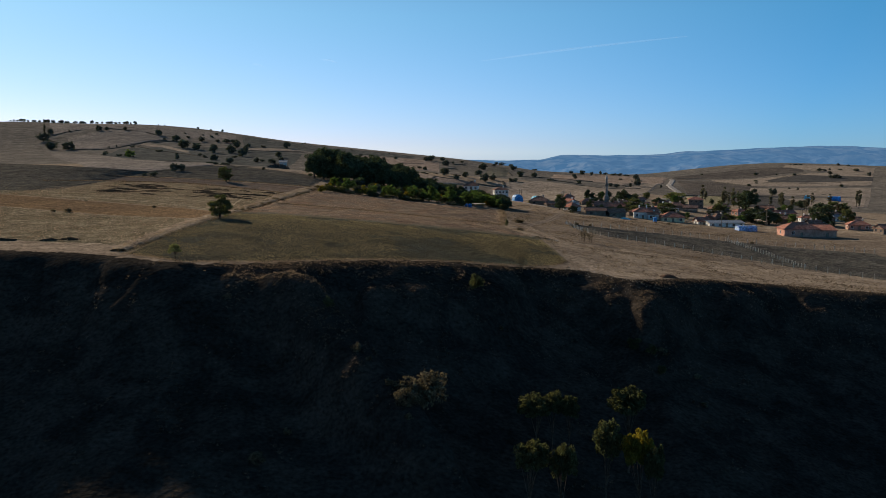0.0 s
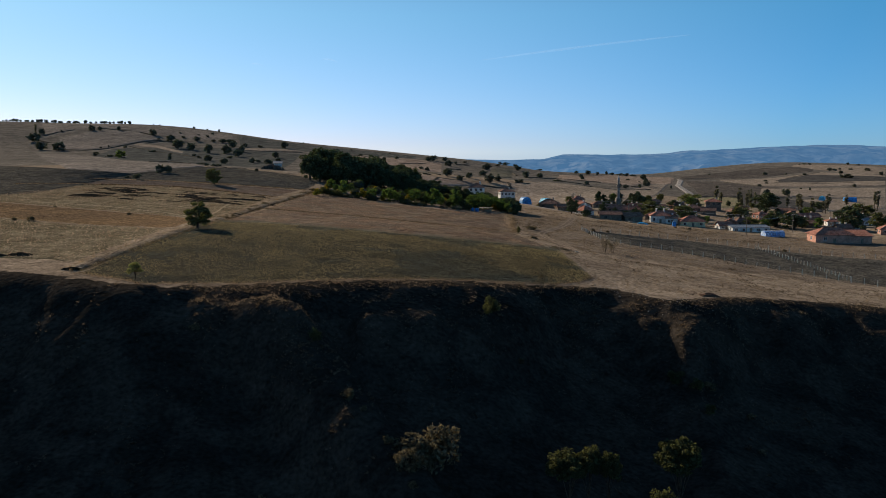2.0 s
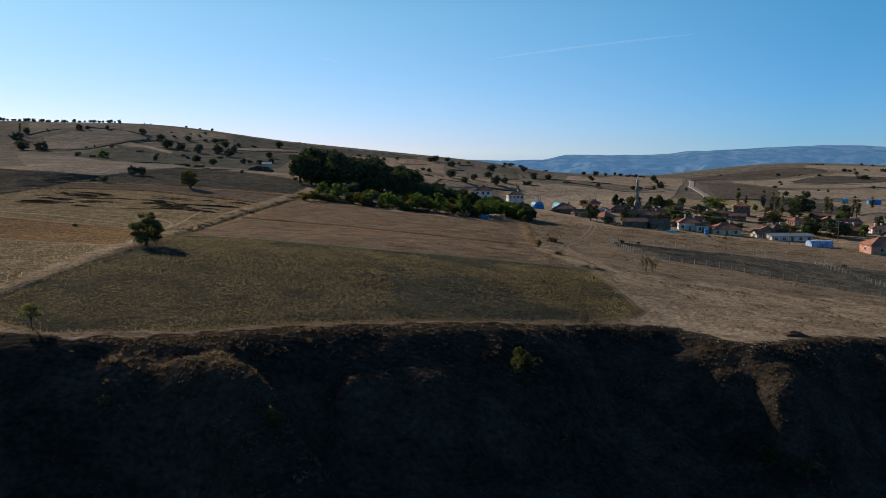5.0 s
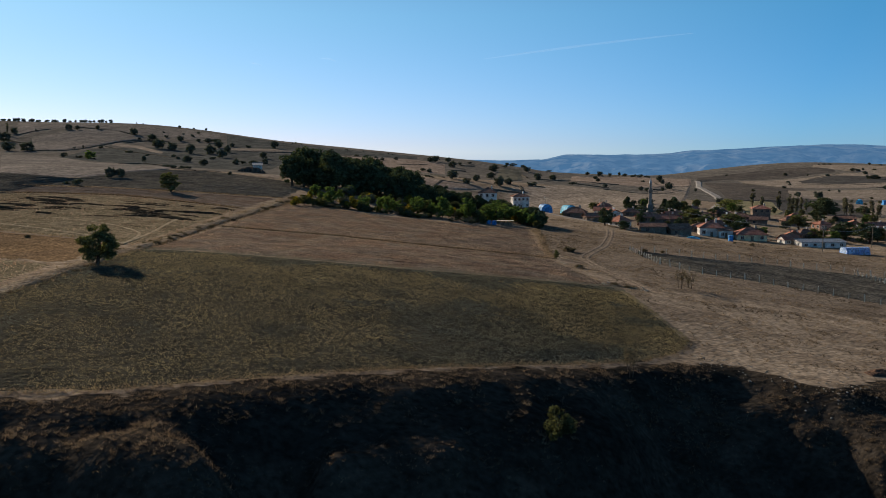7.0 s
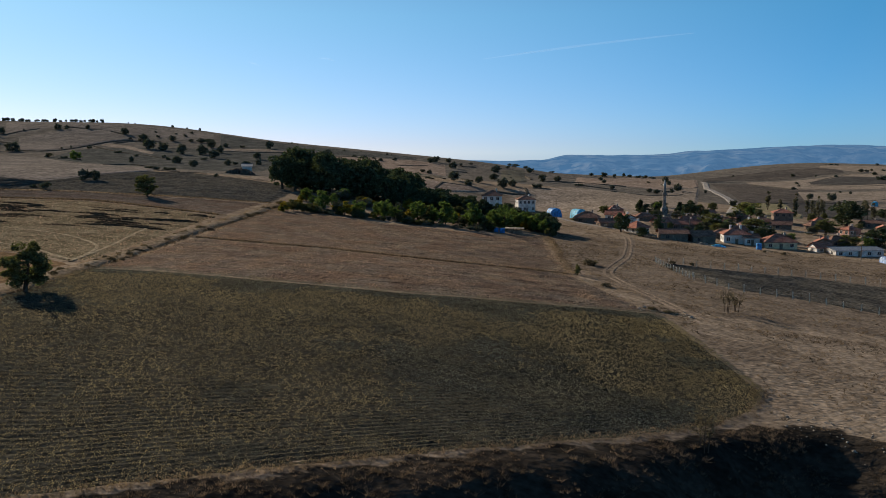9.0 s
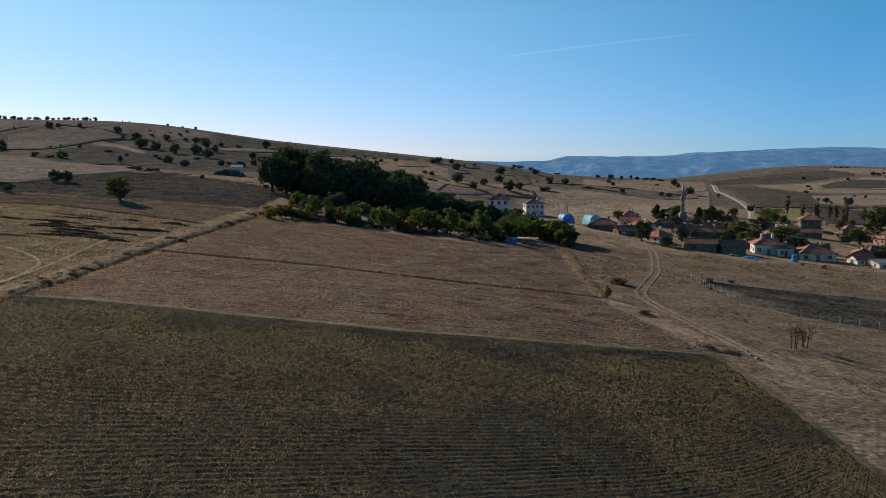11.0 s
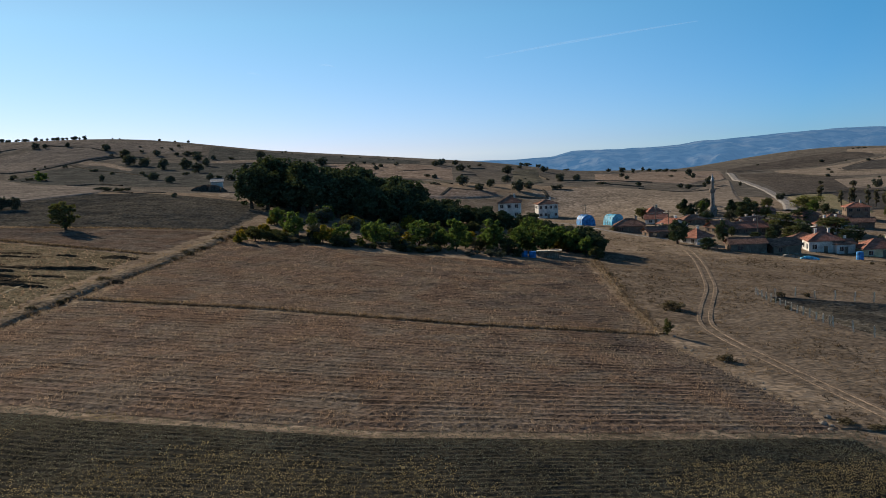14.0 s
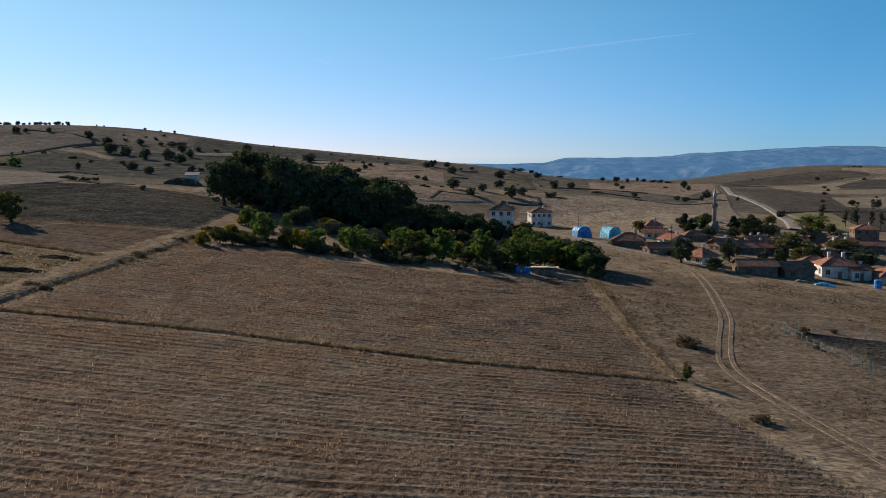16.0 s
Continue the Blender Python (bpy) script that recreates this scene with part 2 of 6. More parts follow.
MINARET = material("minaret_stone", [(0.27, 0.23, 0.20), (0.21, 0.18, 0.155)], 2, 0.3, bump=0.3, bump_size=0.06)
TARP = material("blue_tarpaulin", [(0.035, 0.20, 0.50), (0.05, 0.26, 0.58)], 2.5, 0.8, rough=0.55, bump=0.3, bump_size=0.25, spec=0.25)
TARP_PALE = material("pale_tarpaulin", [(0.08, 0.40, 0.60), (0.16, 0.48, 0.66)], 2.5, 0.8, rough=0.6, bump=0.3, bump_size=0.25, spec=0.2)
TARP_LIGHT = material("faded_tarpaulin", [(0.30, 0.42, 0.62), (0.45, 0.55, 0.70), (0.16, 0.26, 0.52)], 2.5, 0.5, rough=0.6, bump=0.3, bump_size=0.3, spec=0.2)
GLASS = material("window_glass", [(0.03, 0.035, 0.045), (0.05, 0.055, 0.065)], 1.0, 0.5, rough=0.08, bump=0, spec=0.6)
WOOD = material("grey_wood", [(0.22, 0.18, 0.14), (0.15, 0.12, 0.095)], 0.5, 0.06, bump=0.4, bump_size=0.03, stretch=(1, 1, 0.2))
POST_WOOD = material("bleached_post", [(0.70, 0.61, 0.48), (0.58, 0.50, 0.39)], 0.5, 0.06, bump=0.4, bump_size=0.03, stretch=(1, 1, 0.2))
METAL = material("dull_metal", [(0.30, 0.30, 0.31), (0.22, 0.22, 0.22)], 0.6, 0.1, rough=0.5, bump=0.1, bump_size=0.02, metal=0.8)
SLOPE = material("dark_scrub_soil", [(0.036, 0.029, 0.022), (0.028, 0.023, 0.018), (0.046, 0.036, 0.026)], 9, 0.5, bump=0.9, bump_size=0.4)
SLOPE_TUFT = material("slope_tuft", [(0.16, 0.125, 0.095), (0.11, 0.087, 0.067)], 6, 0.5, bump=0, island=0.5, through_light=0.45, glow_tint=(1.15, 1.05, 0.85))
STRAW_BLADE = material("straw_blade", [(0.195, 0.153, 0.12), (0.198, 0.146, 0.11), (0.19, 0.16, 0.127)], 17, 0.5, bump=0, island=0.35, through_light=0.7, glow_tint=(1.25, 1.14, 1.0))
HEAP = material("dark_stalks", [(0.055, 0.043, 0.030), (0.04, 0.034, 0.024)], 2, 0.2, bump=0.9, bump_size=0.25)
BRUSH = material("brown_brush", [(0.10, 0.062, 0.044), (0.07, 0.046, 0.035)], 1.5, 0.2, bump=0.9, bump_size=0.2)
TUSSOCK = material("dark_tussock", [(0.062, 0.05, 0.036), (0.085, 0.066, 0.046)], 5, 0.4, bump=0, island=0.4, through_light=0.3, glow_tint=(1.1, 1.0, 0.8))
PALE_STRAW = material("pressed_straw", [(0.30, 0.25, 0.175), (0.25, 0.205, 0.14)], 4, 0.3, bump=0.4, bump_size=0.1)
BANK_SCRUB = material("dark_bank_scrub", [(0.085, 0.076, 0.062), (0.12, 0.102, 0.08), (0.066, 0.061, 0.052)], 8, 1.0, bump=0.9, bump_size=0.5)


# ---- the lie of the land: swells and hills as (x, y, radius x, radius y, height) ----
NEAR_SWELLS = [
    (-120, 430, 110, 110, 8.2),
    (-60, 280, 70, 90, 1.5),
    (60, 230, 70, 90, -0.9),
    (40, 400, 80, 80, -1.6),
    (140, 380, 90, 90, -5.6),
    (0, 200, 50, 60, 3.6),
    (-150, 250, 120, 120, 1.5),
    (160, 200, 120, 120, -11.0),
    (22, 182, 28, 26, -2.1),
    (-50, 200, 28, 40, 1.9),
    (40, 480, 55, 50, -5.5),
    (35, 540, 50, 45, -10.0),
    (110, 440, 60, 60, -0.6),
]
FAR_HILLS = [
    (-480, 1080, 330, 260, 34.6),
    (-200, 900, 260, 220, 10.1),
    (40, 830, 220, 160, 5.2),
    (600, 1400, 300, 220, 8.4),
    (300, 1050, 160, 200, -7.6),
    (200, 640, 170, 160, -6.5),
    (430, 1120, 200, 140, -2.8),
    (480, 800, 250, 220, -18.0),
    (-260, 600, 170, 160, 4.1),
    (30, 560, 100, 90, 3.5),
    (-400, 400, 250, 250, 8.0),
    (400, 500, 200, 200, -15.9),
    (-330, 960, 140, 110, 9.0),
    (-130, 880, 110, 110, 2.1),
    (-620, 1100, 160, 140, 10.9),
    (160, 900, 90, 100, -9.3),
    (660, 1240, 120, 120, 1.0),
    (70, 780, 60, 60, -4.8),
]
RIM_X = [-600, -200, -120, -93, -71, -60, -48, -34, -15, 0, 10, 20, 28, 33, 36.5, 40, 46, 55, 80, 110, 200, 600]
RIM_Y = [230, 176, 165, 161, 157, 153, 148, 150, 158, 165, 171, 178, 182.5, 182.5, 178, 175, 178.5, 186, 196, 201, 225, 330]
CREST_X = [-3000, -900, -588, -317, -171, -3, 100, 262, 592, 900, 3000]
CREST_Y = [1300, 1180, 1100, 960, 880, 850, 900, 1060, 1380, 1300, 1300]


def lattice(i, j, seed):
    h = (i.astype(np.int64) * 374761393 + j.astype(np.int64) * 668265263 + seed * 144665) & 0xFFFFFFFF
    h = ((h ^ (h >> 13)) * 1274126177) & 0xFFFFFFFF
    return ((h ^ (h >> 16)) & 0xFFFF) / 65535.0 * 2 - 1


def rough(x, y, size, seed=0, octaves=3):
    """Value noise about -1 to 1 whose largest lumps are size metres."""
    x, y = np.asarray(x, float), np.asarray(y, float)
    out, amp = np.zeros_like(x + y), 1.0
    for k in range(octaves):
        u, v = x / size, y / size
        i, j = np.floor(u), np.floor(v)
        a, b = u - i, v - j
        a, b = a * a * (3 - 2 * a), b * b * (3 - 2 * b)
        lo = lattice(i, j, seed + k) * (1 - a) + lattice(i + 1, j, seed + k) * a
        hi = lattice(i, j + 1, seed + k) * (1 - a) + lattice(i + 1, j + 1, seed + k) * a
        out = out + amp * (lo * (1 - b) + hi * b)
        amp, size = amp * 0.5, size * 0.5
    return out / 1.6


def step(a, b, v):
    k = np.clip((v - a) / (b - a), 0, 1)
    return k * k * (3 - 2 * k)


def upland(x, y):
    """The rolling land above the ravine, which falls away behind its crests."""
    z = -4.26 -0.02082 * x +0.00821 * (y - 400)
    for cx, cy, rx, ry, h in NEAR_SWELLS + FAR_HILLS:
        z = z + h * np.exp(-(((x - cx) / rx) ** 2 + ((y - cy) / ry) ** 2))
    return z - 150 * step(30, 730, y - np.interp(x, CREST_X, CREST_Y))


def spur(x, y):
    """1 on the back of the two spurs that run down into the ravine."""
    line = np.interp(y, [85, 105, 114, 122, 130, 142, 150, 170], [14, 4, -4, -11, -16, -26, -34, -42])
    a = np.exp(-np.abs((x - line) / np.interp(y, [105, 122, 145], [5.5, 7.5, 6.8])) ** 3) * step(168, 145, y) * step(98, 118, y)
    line = np.interp(y, [95, 150, 175], [47, 43.5, 42])
    b = 0.34 * np.exp(-((x - line) / 3.2) ** 2) * step(185, 168, y)
    return np.maximum(a, b * step(154, 166, y))


def height(x, y, fine=True):
    x, y = np.asarray(x, float), np.asarray(y, float)
    z = upland(x, y)
    wobble = rough(x, y * 0 + 3, 14, 5) * 1.6 + rough(x, y * 0 + 9, 4, 8) * 0.7
    d = np.interp(x, RIM_X, RIM_Y) + wobble - y
    d = np.maximum(d, 0)
    gentle = np.where(d < 4, 0.052 * d * d, 0.83 + (np.minimum(d, 12) - 4) * 0.37 + (np.clip(d, 12, 20) - 12) * 1.12 + np.maximum(d - 20, 0) * 0.52)
    sharp = np.where(d < 5, 0.085 * d * d, 2.12 + (np.minimum(d, 15) - 5) * 0.84 + np.maximum(d - 15, 0) * 0.52)
    shelf = step(-0.55, 0.1, rough(x, y * 0 + 5, 11, 15)) * step(-62, -20, x)
    fall = gentle * shelf + sharp * (1 - shelf)
    s = spur(x, y)
    fall = fall * (1 + 0.22 * step(0, -110, x) * step(8, 20, d))
    fall = fall * (1 - 0.12 * s) - (7.2 + 0.10 * np.maximum(d - 14, 0)) * s * step(2, 16, d) + 1.5 * step(3, 16, d) * rough(x, y, 16, 21) * (1 - s)
    deep = 44 + 40 * step(10, -110, x)
    fall = deep * np.tanh(np.maximum(fall, 0) / deep)
    fall = fall - 26 * step(60, -160, y) * step(60, 100, d)
    z = z - fall
    if fine:
        z = z + (0.26 + np.maximum(0.62 * step(18, 7, d), 0.6 * s)) * step(1, 5, d) * rough(x, y, 3.4, 31) + 0.05 * rough(x, y, 2.2, 41) * step(600, 300, y)
    return z


# ---- building helpers ----
def mesh_object(name, verts, faces, mat, parent=None, smooth=False, label=""):
    me = bpy.data.meshes.new(name)
    me.from_pydata([tuple(v) for v in verts] if not isinstance(verts, np.ndarray) else verts.tolist(), [], faces if isinstance(faces, list) else faces.tolist())
    me.materials.append(mat)
    if smooth:
        me.polygons.foreach_set("use_smooth", np.ones(len(me.polygons), bool))
    me.update()
    ob = new(name, me)
    if parent is not None:
        ob.parent = parent
    if label:
        tagged(ob, label)
    return ob


def part(name, bm, mat, parent, label=""):
    me = bpy.data.meshes.new(name)
    bm.to_mesh(me)
    bm.free()
    me.materials.append(mat)
    ob = new(name, me)
    ob.parent = parent
    if label:
        tagged(ob, label)
    return ob


def z_at(x, y):
    return float(height(np.array([float(x)]), np.array([float(y)]))[0])


def grid_faces(rows, cols):
    i = np.arange(rows - 1)[:, None] * cols + np.arange(cols - 1)[None, :]
    return np.stack([i, i + 1, i + cols + 1, i + cols], -1).reshape(-1, 4)


def along(points, n):
    """n points at even steps along a polyline, x and y."""
    p = np.array(points, float)
    s = np.r_[0, np.cumsum(np.hypot(*np.diff(p, axis=0).T))]
    k = np.linspace(0, s[-1], n)
    return np.stack([np.interp(k, s, p[:, 0]), np.interp(k, s, p[:, 1])], -1)


def box(bm, x0, x1, y0, y1, z0, z1):
    v = [bm.verts.new((x, y, z)) for z in (z0, z1) for x, y in ((x0, y0), (x1, y0), (x1, y1), (x0, y1))]
    for f in ((3, 2, 1, 0), (4, 5, 6, 7), (0, 1, 5, 4), (1, 2, 6, 5), (2, 3, 7, 6), (3, 0, 4, 7)):
        bm.faces.new([v[k] for k in f])


def tube(bm, points, radii, sides=6):
    """A tapered tube through the points."""
    rings = []
    for k, p in enumerate(points):
        p = Vector(p)
        way = (Vector(points[min(k + 1, len(points) - 1)]) - Vector(points[max(k - 1, 0)])).normalized()
        side = way.orthogonal().normalized()
        up = way.cross(side)
        rings.append([bm.verts.new(p + radii[k] * (math.cos(a) * side + math.sin(a) * up)) for a in [2 * math.pi * i / sides for i in range(sides)]])
    for a, b in zip(rings, rings[1:]):
        for i in range(sides):
            bm.faces.new((a[i], a[(i + 1) % sides], b[(i + 1) % sides], b[i]))
    bm.faces.new(rings[-1])
    bm.faces.new(rings[0][::-1])


# ---- the ground, one sheet to the horizon ----
def spaced(fine0, fine1, stepping, low, high, growth=1.07, most=90):
    out = list(np.arange(fine0, fine1 + 0.01, stepping))
    s, v = stepping, fine1
    while v < high:
        s = min(s * growth, most)
        v += s
        out.append(v)
    s, v, left = stepping, fine0, []
    while v > low:
        s = min(s * growth, most)
        v -= s
        left.append(v)
    return np.array(left[::-1] + out)


gx = spaced(-110, 115, 1.1, -4700, 4700)
gy = spaced(96, 350, 1.1, -1500, 4850, 1.02, 70)
GX, GY = np.meshgrid(gx, gy)
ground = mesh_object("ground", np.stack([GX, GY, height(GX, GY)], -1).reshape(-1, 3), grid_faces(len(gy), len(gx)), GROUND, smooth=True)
# metres past the rim, where the painted shade of the slope takes over
ravine_shade = np.interp(GX, RIM_X, RIM_Y) - GY + 0.8
# hillside tones carry some painted haze, greyer than the near grassland
hill_side = np.minimum((GY - 452 - 0.15 * GX) * 0.2, (-5 - 0.02 * GY - GX) * 0.2)
hill_side = np.maximum(hill_side, (GY - 625) * 0.2)
heath = np.minimum(np.minimum((GX - np.interp(GY, [200, 242, 271, 304, 342, 378], [36, 28, 21, 22, 24, 40])) * 0.5, (352 - GY) * 0.3), (GY - 232) * 0.25)
for key, value in (("ravine", np.where(ravine_shade > 220, -50, ravine_shade)), ("hillside", hill_side), ("heath", np.clip(heath, -50, 3.4))):
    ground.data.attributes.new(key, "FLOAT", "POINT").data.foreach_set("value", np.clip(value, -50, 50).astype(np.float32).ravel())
tagged(ground, "rolling dry brown grassland falling into a shaded ravine", "ground", kind="structure")


def field(name, near_edge, far_edge, mat, label, spacing=3.0, ridge=0.0, lift=0.07, length=4.0, category="field"):
    """A field laid on the ground between two edges, each from left to right, tilled along them."""
    width = max(np.hypot(*np.diff(np.array(e, float), axis=0).T).sum() for e in (near_edge, far_edge))
    depth = np.hypot(*(np.mean(far_edge, 0) - np.mean(near_edge, 0)))
    cols, rows = int(width / length) + 2, max(int(depth / spacing) * 2 + 1, 3)
    a, b = along(near_edge, cols), along(far_edge, cols)
    k = np.linspace(0, 1, rows)[:, None, None]
    p = a[None] * (1 - k) + b[None] * k
    edge_wear = rough(p[..., 0], p[..., 1], 5, 77) * 0.35
    p[0, :, 1] += edge_wear[0]
    p[-1, :, 1] += edge_wear[-1]
    base = height(p[..., 0], p[..., 1], False)
    z = base + lift
    z[1::2] += ridge * (1 + 0.9 * rough(p[1::2, :, 0], p[1::2, :, 1], 3.5, 12))
    inward = np.minimum(np.minimum(np.arange(rows), np.arange(rows)[::-1])[:, None] * spacing / 2, np.minimum(np.arange(cols), np.arange(cols)[::-1])[None] * length)
    z = base + (z - base - lift) * np.clip(inward / 1.5, 0, 1) + (lift + 0.05) * np.clip(inward / 2.2, 0, 1) - 0.05
    ob = mesh_object(name, np.concatenate([p, z[..., None]], -1).reshape(-1, 3), grid_faces(rows, cols), mat)
    ob.data.attributes.new("across", "FLOAT", "POINT").data.foreach_set("value", np.repeat(np.linspace(0, (rows - 1) / 2 * spacing, rows), cols).astype(np.float32))
    return tagged(ob, label, category, kind="structure")


def ribbon(name, points, width, mat, label, lift=0.12, crown=0.0, category="road"):
    """A road, a track or a bank that follows the ground."""
    p = np.array(points, float)
    n = max(int(np.hypot(*np.diff(p, axis=0).T).sum() / 2.5), 4)
    c = along(points, n)
    for _ in range(6):
        c[1:-1] = (c[:-2] + 2 * c[1:-1] + c[2:]) / 4
    d = np.gradient(c, axis=0)
    d /= np.hypot(d[:, 0], d[:, 1])[:, None]
    side = np.stack([-d[:, 1], d[:, 0]], -1)
    k = np.linspace(-1, 1, 7)
    w = width / 2 * (1 + 0.18 * rough(c[:, 0], c[:, 1], 6, 55))
    q = c[:, None] + side[:, None] * (k[None, :, None] * w[:, None, None])
    z = height(q[..., 0], q[..., 1], False) + lift + crown * (1 - k[None] ** 2) * (1 + 0.5 * rough(q[..., 0], q[..., 1], 3, 56))
    z[:, 0] -= lift + 0.06
    z[:, -1] -= lift + 0.06
    ob = mesh_object(name, np.concatenate([q, z[..., None]], -1).reshape(-1, 3), grid_faces(n, 7)[:, ::-1], mat)
    return tagged(ob, label, category, kind="structure")


# ---- fields near the ravine ----
RIM_EDGE = [(-62, 157), (-48, 149.6), (-34, 151.6), (-15, 159), (0, 166), (10, 172), (19, 178.8), (25.5, 185.5), (29.3, 193)]
CROP_TOP = [(-57.5, 226), (-32, 219.5), (-12, 217.5), (6, 220), (26, 225.5)]
MID_LINE = [(-56, 271.5), (-27, 266), (-5.5, 261), (18.8, 262)]
ORCHARD_EDGE = [(-54, 338), (-23, 326), (2, 323.5), (22, 332)]
LEFT_BANK = [(-64, 160), (-61.5, 181), (-58.5, 204), (-58.5, 229), (-59, 245), (-59, 276), (-55.5, 316), (-54, 343)]


def shifted(points, dy, dx=0.0):
    return [(x + dx, y + dy) for x, y in points]


field("crop_field", RIM_EDGE, shifted(CROP_TOP, 0.8), CROP_SOIL, "dark soil of a withering low crop planted in rows", 0.66, 0.055, length=1.2)
field("stubble_field", shifted(CROP_TOP, 0.9), shifted(MID_LINE, -0.8), STUBBLE, "reddish brown harvested stubble in fine rows", 1.3, 0.085, length=1.2)
field("stubble_field", shifted(MID_LINE, 1.2), ORCHARD_EDGE, STUBBLE, "reddish brown harvested stubble below the orchard", 1.3, 0.08, length=1.2)
field("straw_field", [(-230, 186), (-120, 180), (-93, 173), (-71, 169), (-66, 164)], [(-230, 232), (-128, 236), (-73, 214), (-63, 207)], STRAW, "pale olive straw field above the ravine", 1.5, 0.08)
field("stubble_field", [(-230, 233), (-128, 237), (-73, 215), (-63, 208)], [(-230, 290), (-147, 271), (-76, 243), (-62, 231)], ORANGE, "orange brown stubble strip", 1.5, 0.08)
field("straw_field", [(-230, 291), (-147, 272), (-76, 244), (-62, 232)], [(-200, 318), (-129, 325), (-100, 327), (-61, 311)], STRAW, "pale mown field with dark heaps", 1.5, 0.08)
field("stubble_field", [(-157, 322), (-129, 326.5), (-100, 328.5), (-60, 313)], [(-142, 343), (-114, 347), (-93, 344), (-57, 346)], STUBBLE, "reddish stubble strip beside a lone tree", 1.5, 0.08)
field("ploughed_field", [(-139, 346), (-114, 349), (-93, 346), (-55, 349)], [(-124, 424), (-100, 428), (-81, 420), (-57, 406)], TILLED_GREY, "dark ploughed field with a fine crumbly surface", 1.4, 0.10)
field("ploughed_field", [(-240, 262), (-180, 274), (-142, 282), (-135, 291), (-134, 315), (-133, 345), (-130, 366)], [(-300, 470), (-252, 446), (-216, 422), (-174, 391), (-142, 373), (-133, 369)], TILLED_GREY, "dark grey green ploughed field on the slope", 2.2, 0.12, length=3.0, lift=0.12)
field("ploughed_field", [(47, 290), (49, 277), (53, 268.5), (67, 264), (82, 254), (101, 239), (150, 212)], [(46, 299), (60, 298), (79, 298.5), (100, 293), (150, 282)], TILLED_GREY, "dark fenced vegetable plot of tilled soil", 1.0, 0.10)

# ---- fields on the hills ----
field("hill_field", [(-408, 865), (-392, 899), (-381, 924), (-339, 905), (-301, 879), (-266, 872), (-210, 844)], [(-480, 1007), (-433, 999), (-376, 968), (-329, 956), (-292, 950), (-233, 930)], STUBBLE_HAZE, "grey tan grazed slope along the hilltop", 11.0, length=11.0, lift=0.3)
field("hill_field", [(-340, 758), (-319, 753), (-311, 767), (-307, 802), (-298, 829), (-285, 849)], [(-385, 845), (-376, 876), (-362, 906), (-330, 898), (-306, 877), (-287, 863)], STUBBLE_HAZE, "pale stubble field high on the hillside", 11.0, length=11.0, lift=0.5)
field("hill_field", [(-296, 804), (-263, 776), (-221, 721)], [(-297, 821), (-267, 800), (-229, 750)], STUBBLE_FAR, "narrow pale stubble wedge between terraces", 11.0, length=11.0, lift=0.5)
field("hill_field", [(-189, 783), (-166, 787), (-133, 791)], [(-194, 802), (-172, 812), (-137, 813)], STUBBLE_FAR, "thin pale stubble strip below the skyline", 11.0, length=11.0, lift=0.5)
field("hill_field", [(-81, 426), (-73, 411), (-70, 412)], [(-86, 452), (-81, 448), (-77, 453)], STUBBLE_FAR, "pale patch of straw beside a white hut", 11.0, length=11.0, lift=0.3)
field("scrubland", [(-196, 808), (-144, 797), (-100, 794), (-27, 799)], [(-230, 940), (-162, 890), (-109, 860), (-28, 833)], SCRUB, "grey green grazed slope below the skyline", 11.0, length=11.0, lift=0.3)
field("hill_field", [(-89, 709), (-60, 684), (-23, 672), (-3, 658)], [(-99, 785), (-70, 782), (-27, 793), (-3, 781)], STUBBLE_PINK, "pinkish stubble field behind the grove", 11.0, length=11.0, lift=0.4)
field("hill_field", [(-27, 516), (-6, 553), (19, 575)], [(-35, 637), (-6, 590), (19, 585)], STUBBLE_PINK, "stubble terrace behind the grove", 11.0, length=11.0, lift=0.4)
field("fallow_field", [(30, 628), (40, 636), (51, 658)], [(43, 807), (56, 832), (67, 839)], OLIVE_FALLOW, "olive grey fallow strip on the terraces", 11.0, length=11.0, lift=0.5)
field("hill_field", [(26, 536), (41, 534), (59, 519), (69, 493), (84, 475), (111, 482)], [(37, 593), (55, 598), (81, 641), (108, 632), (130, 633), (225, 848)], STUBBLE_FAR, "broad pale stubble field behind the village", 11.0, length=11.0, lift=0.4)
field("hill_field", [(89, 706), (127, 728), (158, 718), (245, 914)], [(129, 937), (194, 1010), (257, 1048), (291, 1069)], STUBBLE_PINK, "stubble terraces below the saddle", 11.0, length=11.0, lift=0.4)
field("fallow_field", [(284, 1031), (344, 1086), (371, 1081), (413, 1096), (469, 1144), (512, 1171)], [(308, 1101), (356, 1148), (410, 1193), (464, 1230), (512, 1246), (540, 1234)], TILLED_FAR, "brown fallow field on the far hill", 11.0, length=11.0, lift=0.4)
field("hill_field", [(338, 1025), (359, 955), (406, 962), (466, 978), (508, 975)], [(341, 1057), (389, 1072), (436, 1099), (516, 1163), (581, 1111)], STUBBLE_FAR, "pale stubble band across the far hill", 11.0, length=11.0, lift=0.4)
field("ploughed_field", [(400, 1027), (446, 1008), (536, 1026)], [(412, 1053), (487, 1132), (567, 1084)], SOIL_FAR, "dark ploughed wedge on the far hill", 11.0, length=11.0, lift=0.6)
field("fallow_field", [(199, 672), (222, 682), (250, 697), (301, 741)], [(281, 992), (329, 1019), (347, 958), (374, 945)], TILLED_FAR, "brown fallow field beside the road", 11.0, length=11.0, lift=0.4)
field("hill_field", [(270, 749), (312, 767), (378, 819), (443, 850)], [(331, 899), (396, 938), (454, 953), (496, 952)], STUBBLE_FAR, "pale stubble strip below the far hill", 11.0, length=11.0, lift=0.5)
